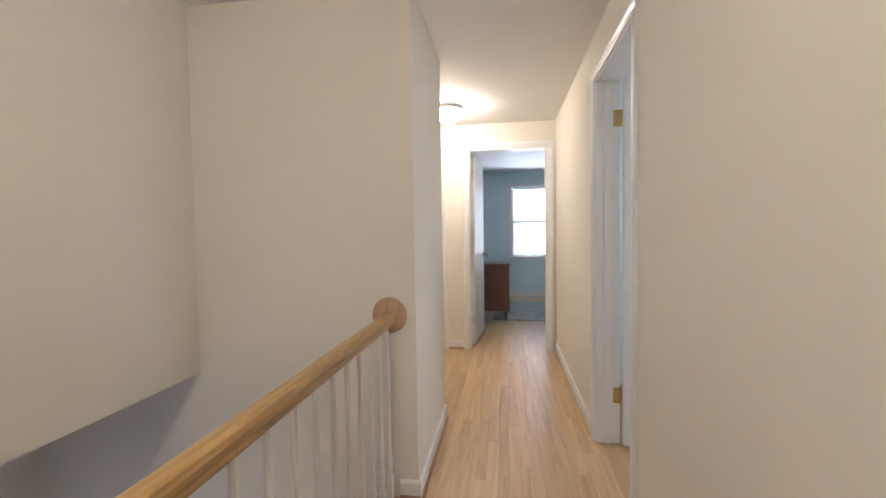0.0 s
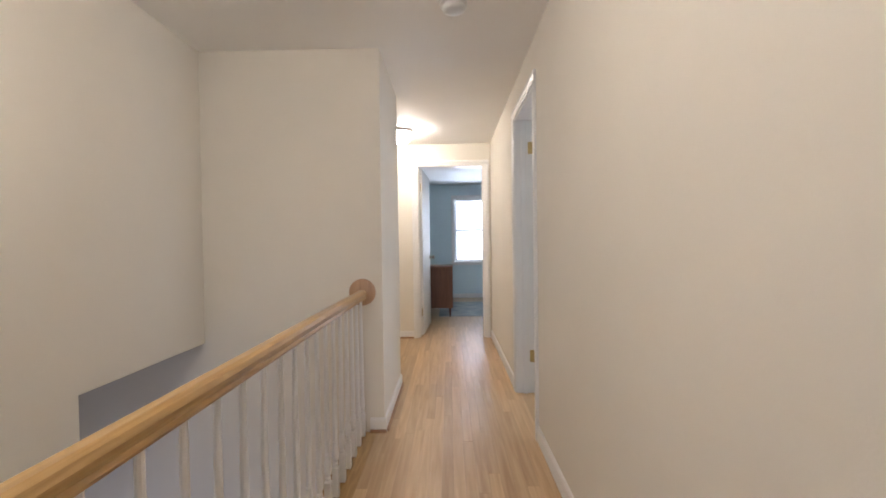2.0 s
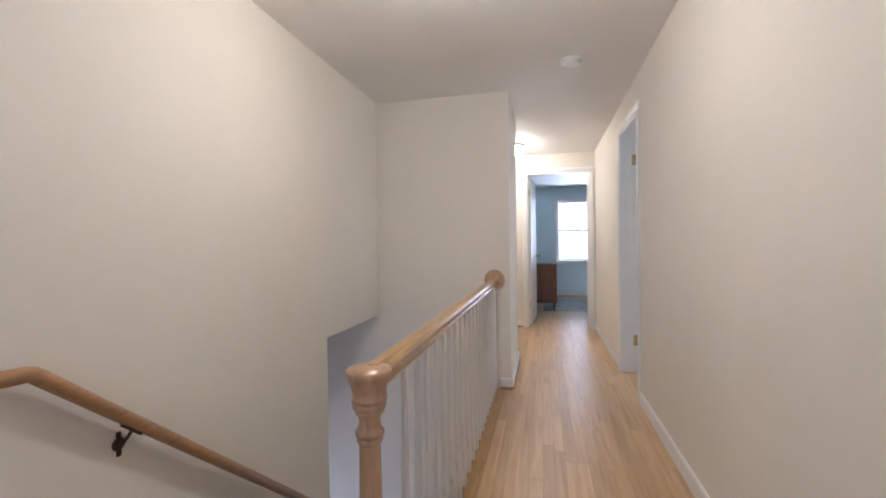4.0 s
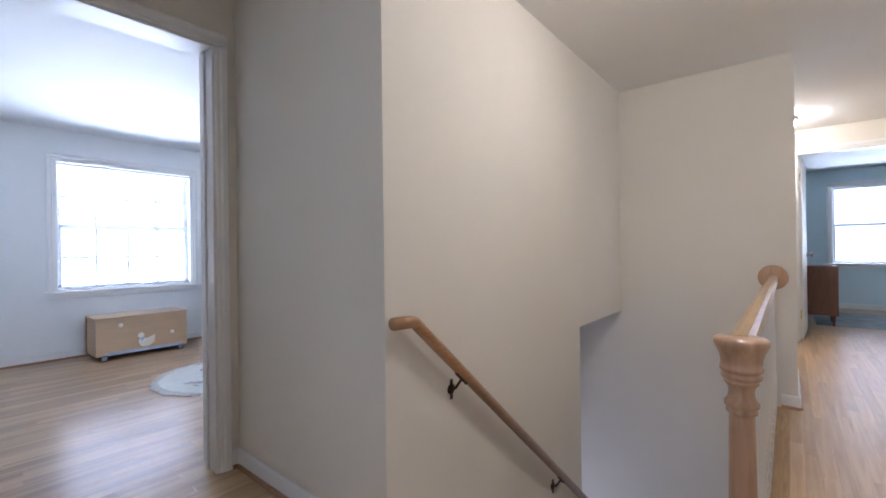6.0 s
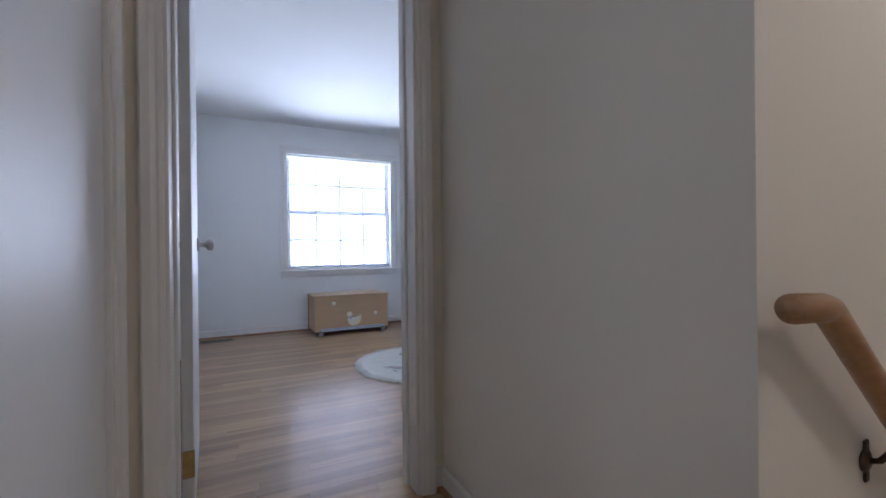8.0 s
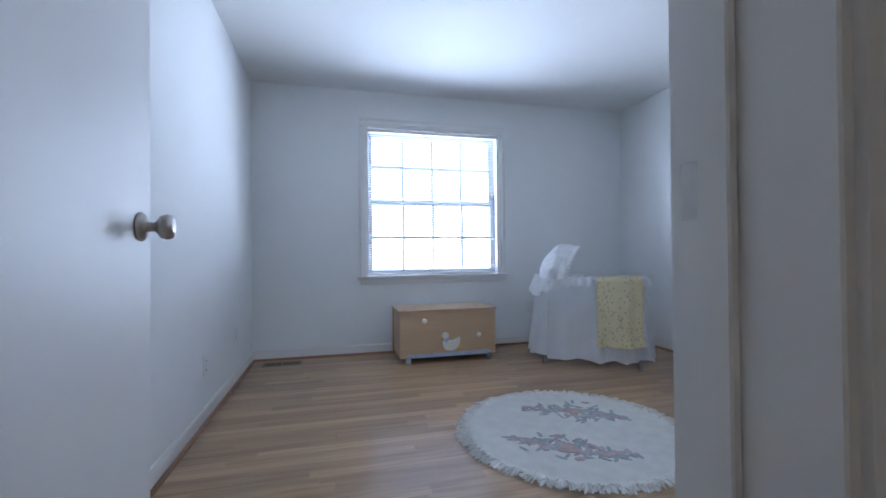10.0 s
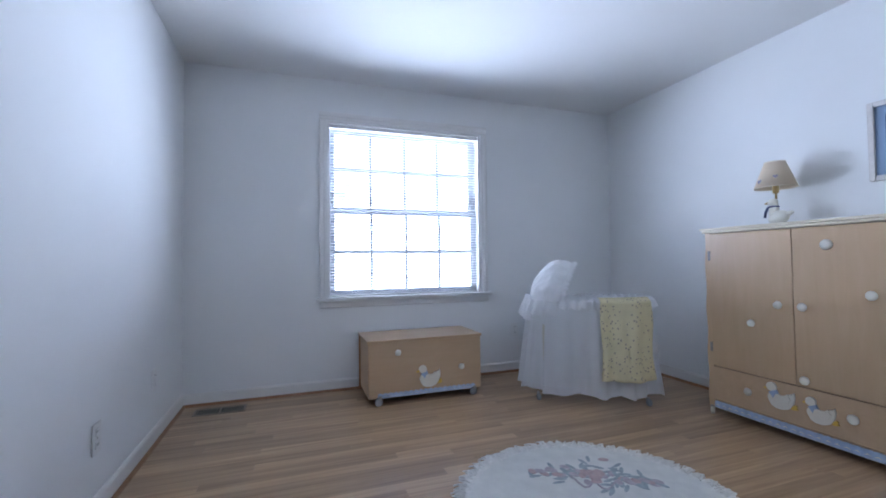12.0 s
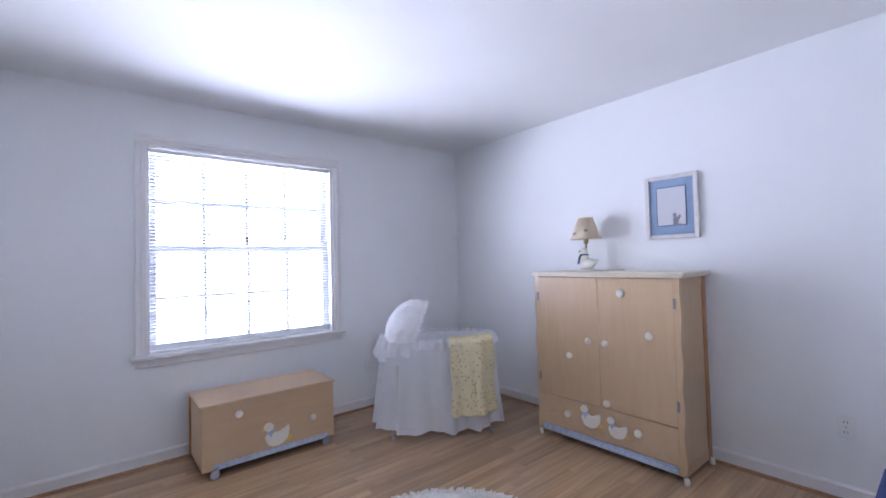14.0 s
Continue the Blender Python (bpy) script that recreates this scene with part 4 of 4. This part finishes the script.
for j in range(nv + 1):
    row = []
    for i in range(nu + 1):
        th = math.pi * i / nu
        s = j / nv
        g = 1 + .05 * noise.noise(Vector((th * 7, s * 8.0, 2))) * (.4 + s) + .026 * math.sin(15 * th + 1.5 * math.sin(3 * th) + 2 * s) * (.3 + .7 * s) + .06 * noise.noise(Vector((th * 2.6, s * 3.4, 7)))
        row.append(bm.verts.new(bonnet(s, th, g)))
    grid.append(row)
for r0, r1 in zip(grid, grid[1:]):
    for i in range(nu):
        bm.faces.new((r0[i], r0[i + 1], r1[i + 1], r1[i]))
hood = part("hood", bm, EYELET, bas, "gathered white fabric hood", True)
bm = bmesh.new()
rows = []
for j in range(4):
    row = []
    for i in range(161):
        th = math.pi * i / 160
        wv = math.sin(46 * th + math.sin(7 * th)) * (.001, .004, .007, .009)[j]
        p = bonnet(0, th, 1.0 + (.0, .022, .03, .015)[j] + wv)
        row.append(bm.verts.new(p + Vector(((0, .006, .02, .032)[j] + wv * .6, 0, 0))))
    rows.append(row)
for r0, r1 in zip(rows, rows[1:]):
    for i in range(160):
        bm.faces.new((r0[i], r0[i + 1], r1[i + 1], r1[i]))
part("hood_frill", bm, EYELET, hood, "frill on the hood's edge", True)
# wide gathered flounce below the hood
bm = bmesh.new()
rows = []
for j in range(7):
    t = j / 6
    row = []
    for i in range(161):
        th = math.pi * .66 + math.pi * .68 * i / 160
        wv = math.sin(30 * th + 2 * math.sin(4 * th)) * (.004 + .016 * t)
        droop = .11 + .05 * max(0.0, math.sin(2.6 * (th - 2.9))) + .012 * math.sin(11 * th)
        row.append(bm.verts.new(((RA * (1.03 + .10 * t) + wv) * math.cos(th), (RB * (1.03 + .16 * t) + wv) * math.sin(th), RIM + .05 - t * droop + wv * .5)))
    rows.append(row)
for r0, r1 in zip(rows, rows[1:]):
    for i in range(160):
        bm.faces.new((r0[i], r0[i + 1], r1[i + 1], r1[i]))
part("flounce", bm, EYELET, hood, "gathered flounce under the hood", True)
for x, y in ((-.30, -.16), (.30, -.16), (-.30, .16), (.30, .16)):
    part("leg", lathe(bmesh.new(), [(.011, .05), (.011, .50)], 10, pose(x, y, 0)), WHITEE, bas)
    caster(bas, x * 1.14, y * 1.14, 0, .022, CLEARW, 20)

# blanket over the rim
bl = holder("baby_blanket", -5.145, 1.077, 0, "yellow printed cotton blanket hung over the bassinet's rim", "blanket", 58)
bm = bmesh.new()
grid = []
nx, ny = 30, 36
for j in range(ny + 1):
    row = []
    for i in range(nx + 1):
        u = i / nx
        xx = .045 + .315 * u
        s = j / ny
        th = -math.acos(min(.99, xx / (RA * 1.12)))
        yr = (RB * 1.12) * math.sin(th)
        fold = .010 * math.sin(9 * u + 2.2) + .006 * math.sin(21 * u)
        if s < .12:
            a = s / .12
            y, z = yr + .10 * (1 - a) - .012, RIM + .040 + .006 * math.sin(a * 3.1) - .004 * a
        else:
            a = (s - .12) / .88
            y = yr - .030 - .045 * a - fold * (.4 + a) - .012
            z = RIM + .036 - a * .49 - .012 * math.sin(2.6 * u) * a
            xx += .016 * a * (u - .3) + .008 * math.sin(7 * a) * (1 if u > .5 else -.6)
        row.append(bm.verts.new((xx, y, z)))
    grid.append(row)
for r0, r1 in zip(grid, grid[1:]):
    for i in range(nx):
        bm.faces.new((r0[i], r0[i + 1], r1[i + 1], r1[i]))
n, l = BLANKET.node_tree.nodes, BLANKET.node_tree.links
vor = n.new("ShaderNodeTexVoronoi")
vor.inputs["Scale"].default_value = 44
tc = n.new("ShaderNodeTexCoord")
l.new(tc.outputs["Object"], vor.inputs["Vector"])
thr = n.new("ShaderNodeMath")
thr.operation = 'LESS_THAN'
thr.inputs[1].default_value = .25
l.new(vor.outputs["Distance"], thr.inputs[0])
mx = n.new("ShaderNodeMix")
mx.data_type = 'RGBA'
src = n["Principled BSDF"].inputs["Base Color"].links[0].from_socket
l.new(src, mx.inputs[6])
mx.inputs[7].default_value = (.44, .36, .30, 1)
l.new(thr.outputs[0], mx.inputs[0])
l.new(mx.outputs[2], n["Principled BSDF"].inputs["Base Color"])
bb = part("cloth", bm, BLANKET, bl, "", True)
md = bb.modifiers.new("thick", "SOLIDIFY")
md.thickness = .004

# round rug with ruffled fringe and woven flowers
rug = holder("round_rug", -4.028, .232, 0, "cream round rug with woven roses and a fringed edge", "rug", 105)
EA, EB = .505, .500
RUGM = mat("cream wool pile", (0.80, 0.79, 0.74), 0.95, var=.05, scale=14, bump=.25, bscale=420, spec=.1)
bm = bmesh.new()
lathe(bm, [(.001, .0010), (1.0, .0010), (1.0, .005), (.985, .007), (.001, .007)], 96, Matrix.Diagonal((EA, EB, 1, 1)))
part("woven_field", bm, RUGM, rug, "cream wool pile")
bm = bmesh.new()
k = 420
rings = []
rnd = random.Random(3)
jit = [rnd.random() for _ in range(k)]
for j, (f, z) in enumerate(((.97, .0068), (1.02, .009), (1.065, .007), (1.10, .003))):
    ring = []
    for i in range(k):
        th = 2 * math.pi * i / k
        wv = (jit[i] - .5) * (.002, .022, .04, .085)[j]
        ring.append(bm.verts.new((EA * (f + wv) * math.cos(th), EB * (f + wv) * math.sin(th), max(.002, z + (jit[(i * 7) % k] - .5) * (.0, .005, .006, .003)[j]))))
    rings.append(ring)
for r0, r1 in zip(rings, rings[1:]):
    for i in range(k):
        bm.faces.new((r0[i], r0[(i + 1) % k], r1[(i + 1) % k], r1[i]))
for i in range(330):
    th = 2 * math.pi * (i + rnd.random()) / 330
    f0, f1 = 1.0 + .05 * rnd.random(), 1.085 + .06 * rnd.random()
    th1 = th + rnd.gauss(0, .03)
    pts = [Vector((EA * f * math.cos(q), EB * f * math.sin(q), z)) for f, q, z in ((f0, th, .009), ((f0 + f1) / 2, (th + th1) / 2, .010 + .007 * rnd.random()), (f1, th1, .005))]
    tube(bm, pts, .0028 + .002 * rnd.random(), 5)
part("fringe", bm, mat("cream wool fringe", (0.84, 0.82, 0.77), 0.95, var=.08, scale=60, bump=.1, spec=.1), rug, "gathered cream fringe")
ROSE = mat("rose wool", (0.60, 0.45, 0.43), .95, var=.12, scale=40, bump=.2, spec=.1)
DUSK = mat("dusky pink wool", (0.58, 0.51, 0.53), .95, var=.12, scale=40, bump=.2, spec=.1)
SAGE = mat("grey green wool", (0.43, 0.48, 0.49), .95, var=.12, scale=40, bump=.2, spec=.1)


def spray(ang, sx):
    """A woven spray: a rose, buds, leaves and curled stems; sits towards the rug's rim."""
    m0 = pose(0, 0, 0, 0, 0, ang) @ pose(0, .23, .0071)
    rr = random.Random(int(ang) + 11)
    bm1 = bmesh.new()
    for r, c in ((.043, (0, 0)), (.03, (.026, .018)), (.028, (-.027, .012)), (.028, (.006, -.028))):
        prism(bm1, ellipse(c[0], c[1], r, r * .8, 14, rr.random() * 3), m0, .0018 + rr.random() * .002)
    for i in range(30):
        x = (i - 14.5) * .0145 * sx
        y = -.3 * x * x + rr.gauss(0, .05) * (1 - abs(x) / .36)
        part("bud", prism(bmesh.new(), ellipse(x, y, .024, .016, 10, rr.random() * 3), m0, .0012 + rr.random() * .0015), DUSK if i % 3 else ROSE, rug)
    for i in range(70):
        x = max(-.23, min(.23, rr.gauss(0, .11))) * sx
        y = -.3 * x * x + rr.gauss(0, .068) * (1 - abs(x) / .36)
        part("leaf", prism(bmesh.new(), ellipse(x, y, .030, .009, 8, rr.random() * 3), m0, .0008 + rr.random() * .001), SAGE, rug)
    for s in (-1, 1):
        part("scroll", tube(bmesh.new(), [m0 @ Vector((s * (.010 + .085 * t), -.075 - .040 * math.sin(t * 4.6), .001)) for t in (0, .2, .4, .6, .8, 1)], .004, 6), DUSK, rug)
    part("rose", bm1, ROSE, rug, "woven pink roses")


for a in (-48, 132):
    spray(a, 1.22)

# floor register and outlets
vent = holder("floor_vent", -5.73, -1.305, 0, "brown metal floor register set in the boards", "floor vent")
VM = mat("brown register metal", (0.30, 0.25, 0.20), .45, .5, .1, 40, .02)
part("rim", B(-.065, .065, -.150, -.135, .0005, .006, .002), VM, vent)
part("rim", B(-.065, .065, .135, .150, .0005, .006, .002), VM, vent)
part("rim", B(-.065, -.050, -.135, .135, .0005, .006, .002), VM, vent)
part("rim", B(.050, .065, -.135, .135, .0005, .006, .002), VM, vent)
# Flat black sheet on the boards; no hole is cut, its shade is painted.
part("duct_shade", B(-.050, .050, -.135, .135, .0004, .001), BLACK, vent, "black sheet for the duct's shade")
part("bar", B(-.050, .050, -.006, .006, .0011, .0055), VM, vent)
for i in range(9):
    for s in (-1, 1):
        y = s * (.020 + .0135 * i)
        part("slat", B(-.050, .050, y - .0022, y + .0022, .0011, .0017), VM, vent)


def outlet(m, label):
    """A wall plate with two sockets; local z points out of the wall."""
    ob = new("wall_outlet")
    ob.matrix_world = m
    tagged(ob, label, "outlet")
    part("plate", B(-.035, .035, -.057, .057, 0.0005, .006, .002, 2), PLASTIC, ob)
    for s in (-1, 1):
        soc = part("socket", B(-.017, .017, s * .024 - .014, s * .024 + .014, .006, .008, .002), PLASTIC, ob)
        # Slots are raised black bars, coloured like the shade in a hole.
        for x in (-.007, .006):
            part("slot", B(x - .0012, x + .0012, s * .024 - .004, s * .024 + .006, .0078, .0084), BLACK, soc)
    part("screw", lathe(bmesh.new(), [(.001, .006), (.003, .006), (.003, .0072), (.001, .0075)], 8), STEEL, ob)


outlet(Matrix.Translation((-4.62, BY0, .294)) @ pose(0, 0, 0, 90, 0, 180), "white outlet plate low on the bedroom wall")
outlet(Matrix.Translation((-5.30, BY0, .333)) @ pose(0, 0, 0, 90, 0, 180), "white jack plate low on the bedroom wall")
outlet(Matrix.Translation((BX0, .91, .35)) @ pose(0, 0, 0, 90, 0, 90), "white outlet plate near the bassinet")
outlet(Matrix.Translation((-3.075, BY1, .36)) @ pose(0, 0, 0, 90, 0, 0), "white outlet plate beside the wardrobe")

# blue slipper chair beside the door wall
BLUEC = cloth("navy blue upholstery", (0.06, 0.08, 0.20), 0.08, 0.0, 160)
ch = holder("slipper_chair", -2.72, 1.22, 0, "small navy blue upholstered chair beside the wall", "chair", -90)
part("seat", B(-.24, .24, -.19, .19, .24, .42, .05, 4), BLUEC, ch, "", True)
part("backrest", B(-.25, .25, .10, .20, .40, .84, .05, 4), BLUEC, ch, "", True)
for x in (-.2, .2):
    for y in (-.15, .15):
        part("leg", lathe(bmesh.new(), [(.012, .002), (.017, .12), (.02, .25)], 10, pose(x, y, 0)), PINE, ch)

# ---- far room ----
WALNUT = wood("red brown walnut", (0.17, 0.065, 0.035), (0.10, 0.035, 0.018), 0.35, (30, 30, 3), False, .2, .05)
dz = holder("dresser", 0, 0, 0, "dark red brown dresser on tapered legs in the far room", "dresser")
part("body", B(-1.05, .215, 5.92, 6.40, .14, .755, .004), WALNUT, dz)
part("top", B(-1.06, .222, 5.91, 6.41, .755, .775, .003), WALNUT, dz)
for x in (-.98, .17):
    for y in (5.98, 6.34):
        part("leg", lathe(bmesh.new(), [(.010, .002), (.013, .04), (.022, .14)], 12, pose(x, y, 0)), WALNUT, dz)
r = holder("area_rug", .75, 6.75, 0, "worn grey blue area rug on the far room floor", "rug")
part("woven_field", B(-.75, .75, -.75, .75, .0015, .010, .003), mat("grey blue wool", (0.26, 0.30, 0.31), .95, var=.25, scale=5, bump=.2, bscale=200, spec=.1, col2=(.42, .42, .40)), r)

# ---- floors, laid in oak strips ----
SW = .057


def lay(name, label, x0, x1, y0, y1, seed, material=OAK):
    """Subfloor and oak strips along y."""
    base = thing(name, B(x0, x1, y0, y1, -.05, -.012), DARK, label, "floor", "structure")
    rr = random.Random(seed)
    me = finish("plank", B(-.5, .5, -.5, .5, -.012, 0), material)
    k = int(math.ceil((x1 - x0) / SW))
    for i in range(k):
        xa, xb = x0 + i * SW, min(x0 + (i + 1) * SW, x1)
        y = y0 - rr.uniform(0, .9)
        while y < y1:
            ln = rr.choice((.45, .65, .85, 1.05, 1.25, 1.5, 1.8))
            a, b = max(y, y0), min(y + ln, y1)
            y += ln
            if b - a < .04:
                continue
            p = new("plank", me)
            p.parent = base
            p.matrix_basis = Matrix.Translation(((xa + xb) / 2, (a + b) / 2, rr.uniform(-.0004, 0))) @ Matrix.Diagonal((xb - xa - .0005, b - a - .0008, 1, 1))


lay("floor_hall", "oak strip hallway floor", XR + .075, XE + .128, -2.70, 5.2, 1)
lay("floor_landing", "oak strip landing floor", XB, XR + .075, -2.70, -.30, 2)
lay("floor_bedroom", "oak strip bedroom floor", BX0, XB, BY0, BY1, 3, OAK_DIM)
lay("floor_hall_side", "oak strip floor beside the hall", -1.75, XR + .075, 2.96, YF, 4)
thing("floor_far_room", B(-2.3, 2.3, 5.2, FY1, -.05, -.0005), OAK, "oak floor of the far room", "floor", "structure")
thing("floor_far_room_side", B(-2.3, XR + .074, FY0 - .12, 5.2, -.05, -.0005), OAK, "oak floor of the far room", "floor", "structure")
thing("floor_side_room", B(XE + .128, 2.7, 1.1, 3.8, -.05, -.0005), OAK, "oak floor of the side room", "floor", "structure")
